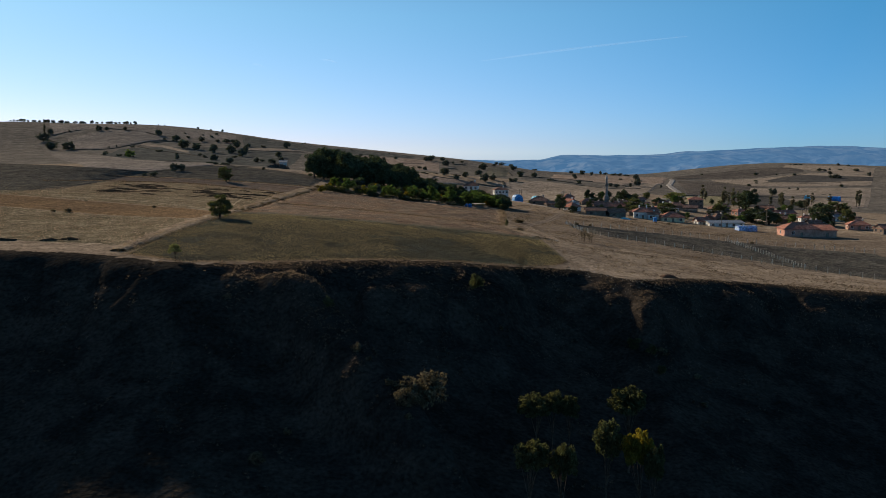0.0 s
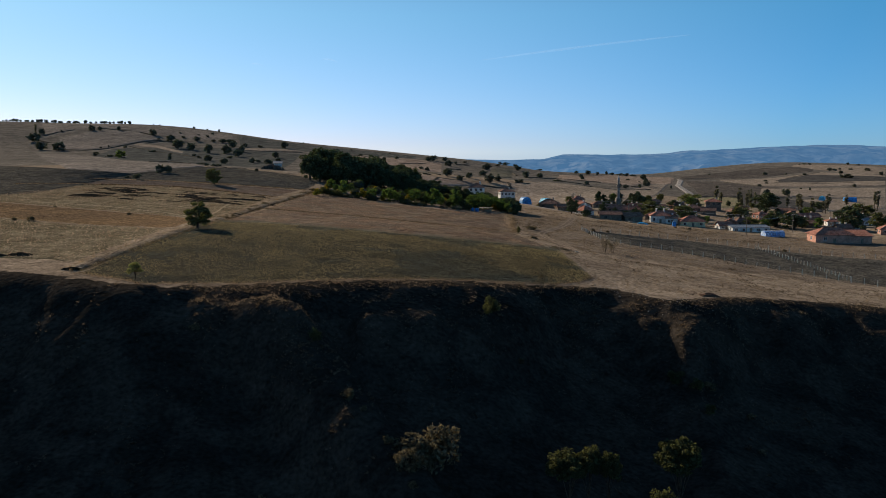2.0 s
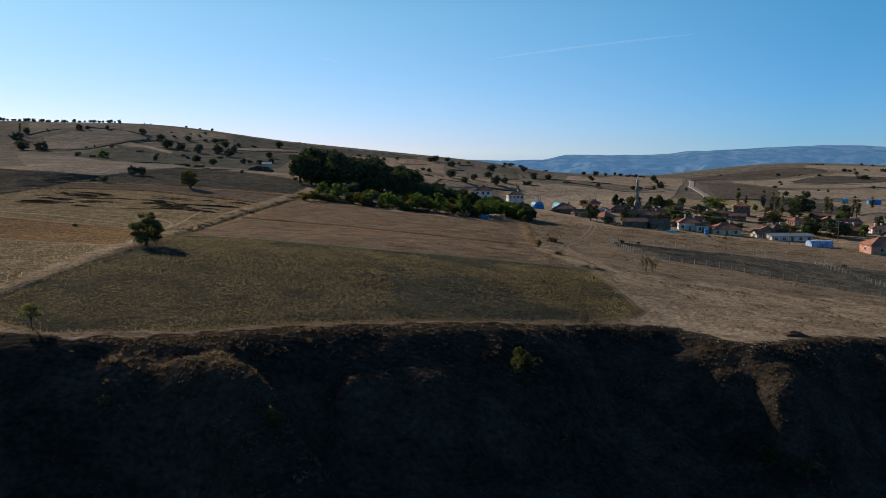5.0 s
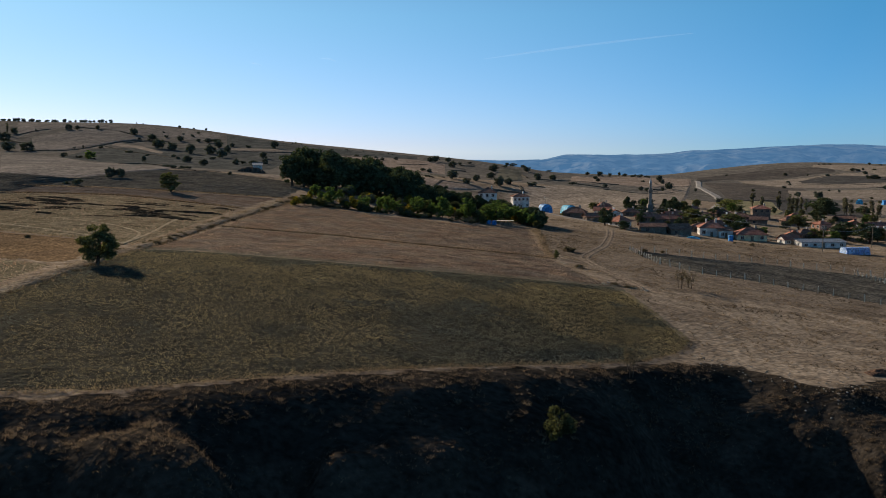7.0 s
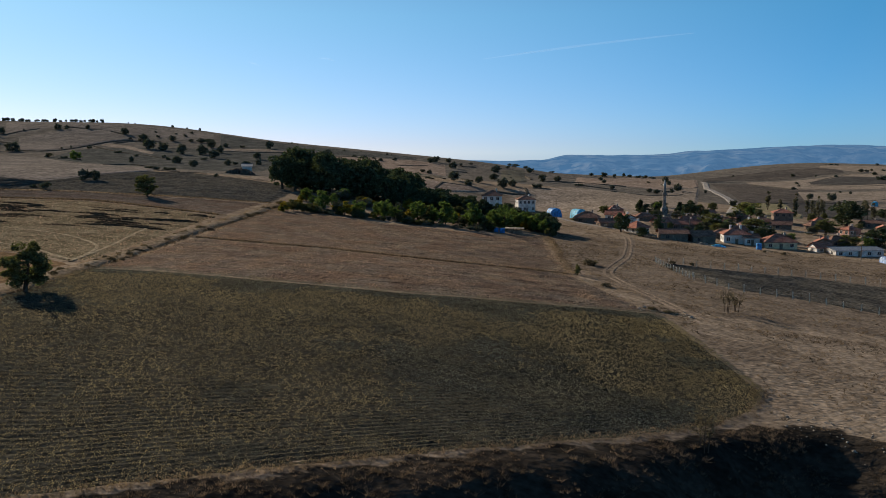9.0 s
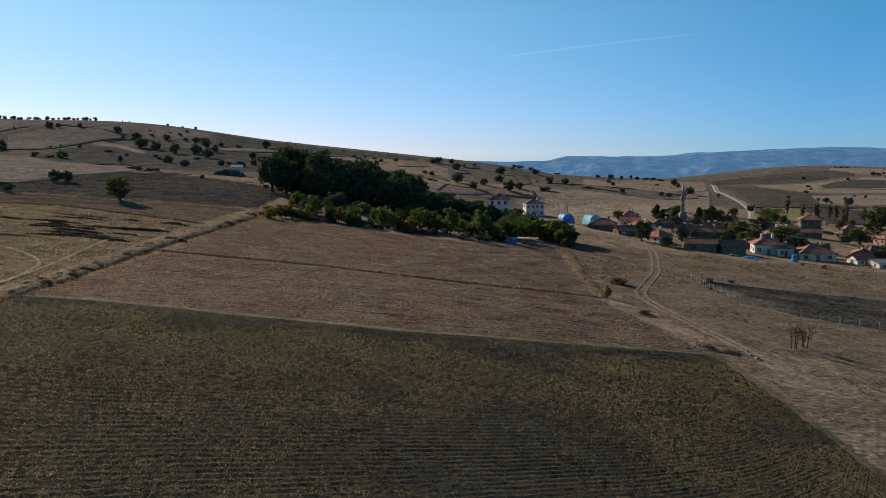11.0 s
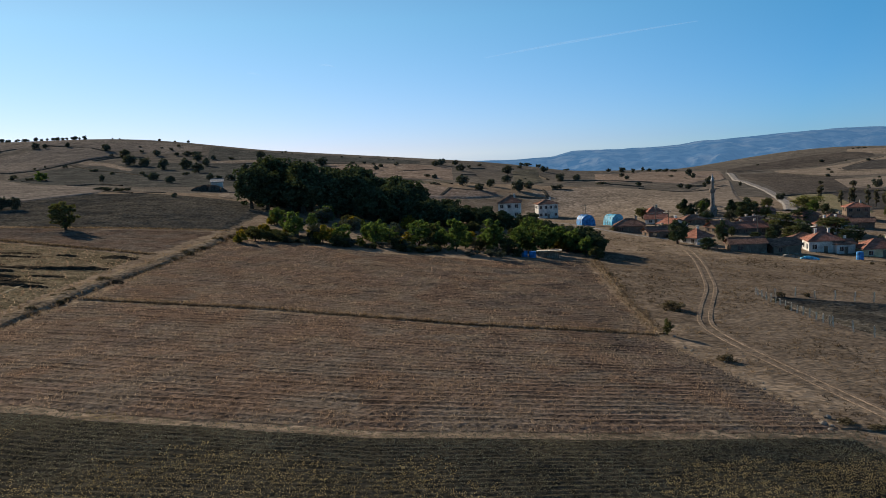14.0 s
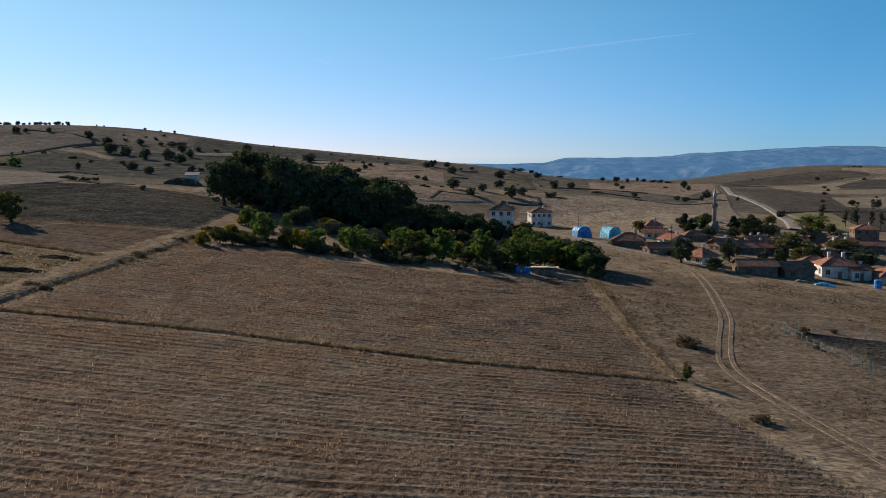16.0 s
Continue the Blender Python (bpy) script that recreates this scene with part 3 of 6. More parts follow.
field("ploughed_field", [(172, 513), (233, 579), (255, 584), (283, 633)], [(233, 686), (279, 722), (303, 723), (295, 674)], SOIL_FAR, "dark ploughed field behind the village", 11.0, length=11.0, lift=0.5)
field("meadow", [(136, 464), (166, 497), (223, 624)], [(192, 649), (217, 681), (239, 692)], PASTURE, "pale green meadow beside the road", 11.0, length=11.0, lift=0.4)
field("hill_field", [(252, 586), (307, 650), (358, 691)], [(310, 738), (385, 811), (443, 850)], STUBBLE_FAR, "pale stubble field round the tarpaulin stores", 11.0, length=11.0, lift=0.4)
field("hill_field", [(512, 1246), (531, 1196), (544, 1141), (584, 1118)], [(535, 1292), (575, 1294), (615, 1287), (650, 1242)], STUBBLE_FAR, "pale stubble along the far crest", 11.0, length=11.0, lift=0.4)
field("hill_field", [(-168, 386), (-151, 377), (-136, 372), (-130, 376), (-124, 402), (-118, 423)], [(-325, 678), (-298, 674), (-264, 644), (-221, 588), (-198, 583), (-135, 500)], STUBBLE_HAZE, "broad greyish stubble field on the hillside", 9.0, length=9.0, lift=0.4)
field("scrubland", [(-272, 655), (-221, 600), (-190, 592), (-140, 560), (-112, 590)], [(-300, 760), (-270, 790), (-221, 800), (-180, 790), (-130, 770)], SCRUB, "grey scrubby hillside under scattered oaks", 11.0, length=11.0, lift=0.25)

# ---- road, tracks and banks ----
ribbon("road", [(22, 470), (26, 455), (34, 441), (42, 408), (50, 396), (62, 388)], 3.2, GRAVEL, "pale gravel lane into the village")
ribbon("road", [(131, 493), (147, 535), (166, 588), (184, 640), (196, 684), (201, 708), (206, 740), (217, 790), (236, 860), (256, 925), (268, 965), (279, 1000), (283, 1022)], 6.5, GRAVEL, "pale gravel road climbing over the saddle", lift=0.5)
ribbon("track", [(279, 1012), (310, 1046), (342, 1060)], 3.0, DIRT, "pale dirt lane along the far crest", lift=0.5, category="track")
TRACK = [(47, 392), (52, 378), (53, 366), (48.2, 342), (45, 328), (39, 304), (32.4, 286), (27.3, 271), (28, 262), (29.5, 251), (31, 242), (32.5, 233), (33.5, 226)]
for dx in (-0.8, 0.8):
    ribbon("track", shifted(TRACK, 0, dx), 0.8, DIRT, "worn wheel rut of a dirt track", lift=0.06, category="track")
for line in ([(-64, 234), (-67, 254), (-80, 268), (-96, 275)], [(-64, 234), (-66, 256), (-68, 270), (-69, 282)], [(-65, 236), (-78, 250), (-100, 262), (-124, 268)]):
    ribbon("track", line, 0.8, PALE_STRAW, "pale pressed wheel mark across the mown field", lift=0.16, category="track")
ribbon("field_bank", LEFT_BANK, 4.2, DRY_GRASS, "raised bank of dry grass between fields", 0.05, 0.5, "bank")
ribbon("field_bank", MID_LINE, 1.2, DRY_GRASS, "low grassy step between stubble fields", 0.05, 0.12, "bank")
ribbon("field_bank", [(19.8, 263), (20.5, 285), (22.4, 310), (23, 331)], 0.9, DRY_GRASS, "low grassy margin of the stubble field", 0.05, 0.12, "bank")

HILL_BANKS = [
    [(-410, 839), (-394, 827), (-378, 811)],
    [(-334, 746), (-314, 742), (-306, 756), (-303, 792), (-297, 825), (-282, 842)],
    [(-408, 865), (-404, 889), (-394, 903)],
    [(-254, 639), (-250, 646), (-241, 641)],
    [(-297, 795), (-255, 743), (-222, 712), (-194, 677)],
    [(-200, 579), (-195, 603), (-174, 583)],
    [(-127, 441), (-116, 432), (-109, 429)],
    [(-165, 381), (-149, 374), (-135, 368), (-127, 371)],
    [(-188, 779), (-164, 777), (-133, 787)],
    [(-371, 915), (-349, 903), (-329, 894)],
    [(-319, 890), (-302, 875)],
    [(-289, 818), (-276, 839), (-255, 836)],
    [(-108, 426), (-100, 434)],
    [(-98, 779), (-69, 778)],
]
TERRACE_BANKS = [
    [(-36, 655), (-26, 652), (-17, 628), (-12, 609)],
    [(-6, 587), (5, 582), (11, 586)],
    [(-6, 587), (-10, 558)],
    [(-15, 657), (-5, 616)],
    [(2, 714), (12, 716)],
    [(6, 628), (12, 614)],
    [(24, 578), (33, 576), (43, 574)],
    [(43, 595), (43, 576)],
    [(62, 781), (58, 703)],
    [(48, 599), (58, 597)],
    [(65, 694), (96, 724), (131, 722)],
    [(88, 682), (112, 666)],
    [(215, 942), (191, 797)],
    [(103, 639), (109, 640), (112, 624), (121, 624), (149, 664), (164, 685)],
    [(153, 700), (164, 711)],
    [(169, 705), (180, 714)],
    [(10, 783), (21, 797)],
    [(-41, 725), (-18, 748)],
    [(339, 792), (370, 826), (400, 859)],
    [(408, 1044), (460, 1104), (512, 1154)],
    [(397, 1018), (443, 1000), (488, 1010)],
    [(333, 1012), (355, 944)],
    [(194, 657), (235, 694), (304, 748)],
    [(462, 971), (506, 969)],
]
for line in HILL_BANKS + TERRACE_BANKS:
    near = line[0][1] < 480
    ribbon("hill_bank", line, 1.6 if near else 2.4, BANK_SCRUB, "dark scrubby terrace bank across the hillside", 0.12 if near else 0.4, 0.15 if near else 0.3, "bank")

# ---- blue mountains on the horizon ----
mx, my = np.linspace(-1800, 4200, 420), np.linspace(3300, 4650, 64)
MX, MY = np.meshgrid(mx, my)
way = MX / MY  # direction seen from the ravine
top = np.interp(way, [-0.3, 0.01, 0.08, 0.12, 0.142, 0.18, 0.22, 0.265, 0.295, 0.35, 0.42, 0.46, 0.54, 0.7], [-60, -24, -28, -22, 2, 6, 3, 8, 22, 34, 50, 56, 50, 60])
rise = step(3300, 4500, MY)
gullies = 1 - np.abs(rough(MX + 0.35 * MY, MY * 0.55, 330, 91, 5))
ridges = 1 - np.abs(rough(MX * 0.9 - 0.3 * MY, MY * 0.6, 130, 191, 4))
MZ = -230 + rise * (top + 230) + (100 * (gullies - 0.6) + 30 * (ridges - 0.6)) * (1 - step(3850, 4400, MY)) + 7 * rough(MX, MY, 220, 95, 4)
# blue base colour and a faint emission imitate the haze over the range
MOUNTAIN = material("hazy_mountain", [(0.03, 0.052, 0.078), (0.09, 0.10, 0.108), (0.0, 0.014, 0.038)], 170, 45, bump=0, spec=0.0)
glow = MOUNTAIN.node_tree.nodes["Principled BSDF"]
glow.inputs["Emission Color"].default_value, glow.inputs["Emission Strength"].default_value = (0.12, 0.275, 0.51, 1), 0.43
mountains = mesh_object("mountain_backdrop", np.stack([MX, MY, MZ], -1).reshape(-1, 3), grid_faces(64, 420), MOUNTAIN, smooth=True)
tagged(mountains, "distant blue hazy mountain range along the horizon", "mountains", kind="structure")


# ---- trees ----
def leaf_mesh(name, centres, size, rng, mat, parent, flat=0.7):
    """Many single leaves or sprays, each a small folded blade, at the centres."""
    n = len(centres)
    t = rng.normal(size=(n, 3))
    t[:, 2] *= flat
    t /= np.linalg.norm(t, axis=1)[:, None]
    b = np.cross(t, rng.normal(size=(n, 3)))
    b /= np.linalg.norm(b, axis=1)[:, None]
    s = size * rng.uniform(0.6, 1.35, (n, 1))
    v = np.stack([centres - t * s, centres + b * s * 0.55, centres + t * s, centres - b * s * 0.55 + np.array([0, 0, 0.15]) * s], 1)
    f = np.arange(4 * n).reshape(n, 4)
    return mesh_object(name, v.reshape(-1, 3), f, mat, parent)


def crown_points(rng, count, clumps, centre, radii, clump_size, low=-0.6):
    """Leaves in uneven clumps set over an ellipsoid, with gaps between them."""
    d = rng.normal(size=(clumps * 3, 3))
    d /= np.linalg.norm(d, axis=1)[:, None]
    d = d[d[:, 2] > low][:clumps]
    c = np.array(centre) + d * np.array(radii) * rng.uniform(0.45, 1.0, (len(d), 1))
    w = clump_size * rng.uniform(0.6, 1.3, len(d))
    k = rng.integers(0, len(d), count)
    e = rng.normal(size=(count, 3))
    e /= np.linalg.norm(e, axis=1)[:, None]
    return c[k] + e * (w[k] * rng.uniform(0.3, 1.0, count) ** 0.5)[:, None] * np.array([1, 1, 0.8]), c


KINDS = {  # height 1: crown centre, radii, clumps, clump size, trunk radius
    "oak": (0.54, (0.42, 0.42, 0.45), 70, 0.10, 0.035, LEAF_OAK),
    "dark": (0.52, (0.35, 0.35, 0.46), 60, 0.105, 0.03, LEAF_DARK),
    "walnut": (0.50, (0.36, 0.36, 0.47), 60, 0.088, 0.022, LEAF_FRESH),
    "gold": (0.45, (0.45, 0.45, 0.40), 20, 0.18, 0.02, LEAF_GOLD),
    "willow": (0.50, (0.42, 0.42, 0.46), 50, 0.12, 0.03, LEAF_WILLOW),
    "poplar": (0.55, (0.08, 0.08, 0.43), 26, 0.06, 0.012, LEAF_POPLAR),
    "conifer": (0.50, (0.20, 0.20, 0.46), 26, 0.11, 0.02, LEAF_DARK),
    "scrub": (0.45, (0.43, 0.43, 0.46), 40, 0.15, 0.03, LEAF_HILL),
    "ravine": (0.80, (0.21, 0.21, 0.17), 80, 0.055, 0.012, LEAF_BUSH),
    "ravine_gold": (0.80, (0.21, 0.21, 0.16), 80, 0.055, 0.012, LEAF_GOLD),
    "young": (0.62, (0.36, 0.36, 0.34), 40, 0.09, 0.02, LEAF_WILLOW),
    "bush": (0.45, (0.55, 0.55, 0.42), 18, 0.22, 0.03, LEAF_HILL),
    "thorn": (0.36, (0.58, 0.58, 0.40), 18, 0.22, 0.02, LEAF_DRY),
    "fresh": (0.45, (0.50, 0.50, 0.45), 18, 0.22, 0.03, LEAF_BUSH),
}
NAMES = {"oak": "oak_tree", "willow": "willow_tree", "dark": "grove_tree", "walnut": "walnut_tree", "gold": "yellowing_shrub", "poplar": "poplar_tree", "conifer": "conifer_tree", "scrub": "oak_tree", "ravine": "ravine_tree", "ravine_gold": "ravine_tree", "young": "young_tree", "bush": "bush", "thorn": "thorn_bush", "fresh": "green_bush"}
made_trees = {}


def tree(kind, x, y, tall, label, group="", wide=1.0, leaves=500, leaf=0.09, seed=0, sink=0.0):
    """One tree or bush that stands at x, y; alike ones share their meshes. leaf: the blade's half length for height 1."""
    key = (kind, leaves, seed)
    turn = random.uniform(0, 360)
    place = pose(x, y, z_at(x, y) - 0.05 - sink, 0, 0, turn) @ Matrix.Diagonal((tall * wide, tall * wide, tall, 1))
    if key in made_trees:
        ob = copy_thing(made_trees[key], place @ Matrix.Diagonal((*[1 / s for s in made_trees[key].scale], 1)))
    else:
        rng = np.random.default_rng(len(made_trees) * 7 + 11)
        mid, radii, clumps, blob, girth, mat = KINDS[kind]
        ob = new(NAMES[kind])
        pts, cs = crown_points(rng, leaves, clumps, (rng.normal() * 0.03, rng.normal() * 0.03, mid), radii, blob, -0.95 if kind in ("poplar", "conifer", "dark", "walnut", "oak", "willow", "scrub", "bush", "thorn", "fresh", "gold") else -0.6)
        if kind == "conifer":
            pts[:, :2] *= np.clip(1.55 * (1 - pts[:, 2:3]) + 0.1, 0.1, 1.6)
        pts[:, 2] = np.maximum(pts[:, 2], 0.03)
        bm = bmesh.new()
        lean = rng.normal(size=2) * 0.02
        tube(bm, [(0, 0, -0.03), (lean[0], lean[1], mid * 0.45), (lean[0] * 2, lean[1] * 2, mid), (0, 0, mid + radii[2] * 0.7)], [girth * 1.4, girth, girth * 0.7, girth * 0.15], 7)
        for c in cs[:: max(len(cs) // 7, 1)]:
            tube(bm, [(lean[0], lean[1], mid * 0.5), (c[0] * 0.5, c[1] * 0.5, (mid * 0.6 + c[2]) / 2), tuple(c)], [girth * 0.55, girth * 0.35, girth * 0.1], 5)
        part("trunk", bm, BARK, ob)
        leaf_mesh("crown", pts, leaf, rng, mat, ob)
        ob.matrix_basis = place
        made_trees[key] = ob
    return tagged(ob, label, "tree" if kind not in ("bush", "thorn", "fresh", "gold") else "bush", group)


# ---- lone trees by the fields ----
tree("oak", -56, 204, 6.3, "round olive green oak on the grassy bank", leaves=9000, leaf=0.025, seed=1, wide=1.1)
tree("oak", -90.5, 342, 6.4, "lone round oak on a field margin", leaves=4200, leaf=0.033, seed=2, wide=1.15)
tree("young", -50.2, 151.8, 3.3, "small sparse yellowish tree at the edge of the ravine", leaves=1100, leaf=0.04, seed=1)

# ---- trees scattered over the hills ----
HILL_OAKS = [
    (-416, 876, 6.5, 1.0), (-402, 890, 2.2, 1.25), (-374, 899, 5.6, 1.4), (-365, 898, 4.4, 1.25), (-346, 900, 4.5, 1.0), (-301, 875, 7.0, 1.08), (-354, 744, 7.2, 1.5), (-336, 740, 7.6, 1.65),
    (-396, 819, 9.1, 1.44), (-272, 664, 3.2, 1.75), (-311, 768, 1.9, 1.25), (-308, 778, 2.4, 0.8), (-292, 776, 2.4, 1.6), (-256, 652, 1.9, 2.6), (-252, 656, 2.0, 2.6), (-253, 735, 2.2, 2.4),
    (-227, 702, 2.1, 1.8), (-286, 848, 2.1, 1.5), (-271, 839, 6.7, 1.54), (-245, 780, 8.6, 1.22), (-230, 769, 7.5, 1.12), (-248, 847, 5.2, 1.3), (-206, 740, 8.1, 1.0), (-231, 846, 3.1, 1.5),
]
HILL_OAKS += [
    (-222, 844, 4.2, 1.75), (-216, 846, 4.2, 2.25), (-201, 805, 6.9, 1.14), (-191, 743, 8.1, 1.11),
]
SCRUB_OAKS = [
    (-174, 714, 6.9, 1.25), (-183, 764, 6.5, 0.86), (-180, 646, 5.4, 1.29), (-196, 677, 2.4, 1.5), (-207, 701, 2.5, 1.5), (-203, 629, 4.5, 0.83), (-159, 613, 4.4, 1.33), (-175, 691, 2.5, 1.67),
    (-192, 815, 4.0, 1.12), (-147, 648, 4.3, 1.09), (-267, 866, 2.7, 1.6), (-247, 881, 2.7, 1.6), (-145, 659, 2.8, 1.29), (-134, 646, 4.2, 1.82), (-132, 671, 4.0, 1.2), (-144, 720, 5.7, 1.23),
    (-155, 816, 7.0, 1.0), (-178, 815, 2.5, 1.8), (-99, 768, 6.6, 1.57), (-79, 787, 1.9, 2.25), (-70, 788, 1.9, 1.75), (-62, 777, 1.9, 1.75), (-55, 759, 3.2, 1.14), (-57, 737, 3.6, 1.12),
]
SCRUB_OAKS += [
    (-59, 712, 3.0, 1.57), (-65, 710, 3.0, 1.29), (-45, 774, 2.8, 1.33), (-126, 444, 1.5, 2.33),
]
SKYLINE_TREES = [
    (-122, 441, 1.5, 2.33), (-117, 438, 1.5, 2.33), (-116, 444, 1.2, 2.4), (-333, 969, 1.8, 1.0), (-325, 966, 1.8, 1.0), (-287, 968, 2.4, 1.5), (-271, 965, 1.8, 1.33), (-256, 959, 3.0, 1.0),
    (-151, 884, 1.6, 1.33), (-149, 888, 2.2, 1.0), (-141, 875, 1.6, 1.0), (-94, 842, 1.6, 1.67), (-79, 843, 1.3, 1.2), (-55, 831, 1.5, 1.33), (-51, 828, 1.3, 1.2), (-280, 897, 1.7, 2.0),
    (-260, 894, 1.7, 1.67), (-249, 909, 2.8, 1.2),
]
TERRACE_OAKS = [
    (-16, 781, 4.6, 1.27), (-12, 797, 5.6, 1.23), (-1, 811, 3.9, 1.56), (2, 753, 5.2, 1.38), (9, 791, 2.5, 1.17), (18, 819, 1.8, 2.25), (-20, 684, 2.8, 1.25), (-15, 673, 3.1, 1.33),
    (-27, 632, 1.3, 2.6), (-15, 611, 1.5, 2.4), (1, 608, 5.7, 1.26), (16, 606, 4.5, 1.07), (9, 586, 4.0, 1.29), (37, 774, 6.2, 1.33), (28, 650, 4.6, 1.57), (51, 835, 2.3, 2.0),
    (42, 687, 1.4, 1.25), (30, 591, 6.4, 1.09), (36, 602, 4.1, 1.29), (56, 874, 2.9, 1.5), (64, 904, 3.0, 2.6), (75, 915, 3.1, 1.67), (69, 821, 4.9, 1.45), (64, 686, 5.3, 1.2),
]
TERRACE_OAKS += [
    (51, 601, 3.0, 2.2), (78, 709, 4.4, 1.33), (104, 939, 2.1, 2.5), (153, 990, 3.4, 1.67),
]
SADDLE_OAKS = [
    (167, 991, 5.1, 1.56), (128, 805, 3.5, 1.25), (121, 755, 3.2, 1.12), (87, 670, 2.1, 2.6), (112, 678, 2.8, 1.5), (179, 996, 4.0, 1.14), (194, 1018, 4.6, 0.88), (200, 1016, 3.5, 1.5),
    (210, 1018, 3.5, 2.33), (220, 1028, 3.5, 2.33), (228, 1027, 2.9, 2.4), (205, 951, 2.1, 2.25), (224, 958, 7.5, 0.86), (220, 930, 5.7, 0.73), (171, 725, 6.1, 1.12), (158, 695, 3.6, 0.8),
    (138, 679, 3.1, 1.33), (142, 675, 3.1, 1.56), (168, 598, 4.4, 1.07), (193, 729, 3.1, 0.75),
]
FAR_OAKS = [
    (357, 1139, 2.3, 1.33), (430, 1134, 3.8, 1.6), (457, 1130, 2.3, 1.33), (476, 1117, 3.7, 1.4), (393, 1035, 2.8, 2.0), (380, 999, 2.7, 1.25), (350, 942, 3.2, 1.6), (296, 782, 4.7, 1.11),
    (313, 780, 7.3, 1.07), (387, 920, 2.5, 1.25), (391, 907, 3.6, 0.83), (464, 959, 3.9, 1.17), (544, 1293, 1.7, 2.5), (552, 1294, 2.6, 2.6), (560, 1293, 2.6, 2.6), (624, 1305, 3.5, 1.5),
    (633, 1291, 2.6, 2.33), (537, 1178, 4.7, 1.5), (544, 1177, 3.9, 1.8), (559, 1194, 3.2, 1.25), (532, 1134, 4.6, 1.33), (506, 1070, 5.7, 1.75), (512, 1068, 5.7, 1.75), (574, 1193, 2.4, 2.6),
]
FAR_OAKS += [
    (588, 1173, 4.7, 2.0), (570, 1103, 5.2, 1.14),
]
HEDGE_BUSHES = [(-123, 376, 3.9, 1.1), (-120, 377, 3.5, 1.1), (-123, 349, 2.6, 1.3), (-91, 416, 1.6, 1.4), (-128, 352, 1.2, 1.8)]
for k, (x, y, tall, wide) in enumerate(HILL_OAKS + SCRUB_OAKS + SKYLINE_TREES + TERRACE_OAKS + SADDLE_OAKS + FAR_OAKS + HEDGE_BUSHES):
    low = tall < 2.9 or wide > 1.7
    tree("bush" if low else "scrub", x, y, tall * (1.0 if low else 1.06), "low dark bush on the dry hillside" if low else "dark round oak on the dry hillside", "trees on the hills", wide * (0.88 if low else 1.0), 1300, 0.06, 10 + k % 5)
tree("walnut", -243, 640, 6.0, "pale green broad tree on the hillside", "trees on the hills", 1.7, 1300, 0.055, 10)
tree("poplar", -418, 868, 13.0, "tall slim poplar on the hillside", "trees on the hills", 1.0, 700, 0.03, 40)
for k in range(44):  # the row along the hilltop
    x = -560 + k * 4.7 + random.uniform(-3, 3)
    y = float(np.interp(x, CREST_X, CREST_Y)) - 12
    tree("scrub", x, y, random.uniform(1.8, 4.4), "small tree in a row on the hilltop", "hilltop row", random.uniform(0.9, 1.5), 1300, 0.06, 10 + k % 5)

# ---- the dark grove and the orchard in front of it ----
for k in range(52):
    u = random.random()
    x, y = -61 + 45 * u + random.uniform(-2, 2), 398 - 14 * u + random.uniform(-6, 26)
    tree("dark", x, y, random.uniform(11.5, 14.5) - 2.5 * max(u - 0.3, 0), "tall dark green tree of a dense grove", "grove", random.uniform(0.9, 1.15), 3400, 0.036, 20 + k % 5)
for k in range(40):
    u = random.random()
    x, y = -18 + 36 * u + random.uniform(-2, 2), 380 + 12 * u + random.uniform(-6, 16)
    tree("dark", x, y, random.uniform(7.2, 8.8) - 4.3 * u, "dark green tree at the low end of the grove", "grove", random.uniform(1.0, 1.3), 3400, 0.036, 20 + k % 5)
ORCHARD = [
    (-49, 330, 2.9), (-47, 334, 3.4), (-44, 334, 2.3), (-40, 341, 5.6), (-42, 334, 2.8), (-35, 337, 2.4), (-33, 335, 4.1), (-29, 336, 4.8),
    (-30, 332, 2.6), (-25, 333, 2.3), (-22, 336, 5.9), (-17, 335, 2.7), (-15, 337, 3.3), (-13, 340, 6.1), (-10, 337, 2.7), (-5, 334, 6.4),
    (-3, 340, 4.4), (-9, 340, 3.1), (3, 337, 6.7), (2, 342, 5.0), (6, 334, 3.6), (9, 341, 5.3), (12, 341, 5.6), (16, 346, 5.7),
    (19, 349, 5.2), (21, 344, 5.7), (23, 339, 4.4), (14, 375, 4.8), (17, 378, 4.9), (25, 335, 2.7),
]
for k, (x, y, tall) in enumerate(ORCHARD):
    kind = "walnut" if tall > 4.2 else ("fresh" if k % 3 else "gold")
    tree(kind, x, y, tall * 1.08, "bright green young walnut tree in the orchard" if tall > 4.2 else "low leafy shrub under the orchard trees", "orchard", random.uniform(0.95, 1.2), 3200 if tall > 4.2 else 1100, 0.034 if tall > 4.2 else 0.06, 30 + k % 3)
for k in range(64):
    x = random.uniform(-50, 24)
    y = float(np.interp(x, [-54, -23, 2, 24], [346, 338, 336, 346])) + random.uniform(0, 1) ** 0.8 * 34
    tall = random.uniform(2.0, 4.9)
    kind = random.choice(("walnut", "walnut", "fresh", "gold", "bush")) if tall < 4.5 else "walnut"
    tree(kind, x, y, tall, "leafy fruit tree in the overgrown orchard" if kind == "walnut" else "low shrub in the overgrown orchard", "orchard", random.uniform(1.0, 1.35), 1100 if kind != "walnut" else 3200, 0.06 if kind != "walnut" else 0.034, 30 + k % 3)
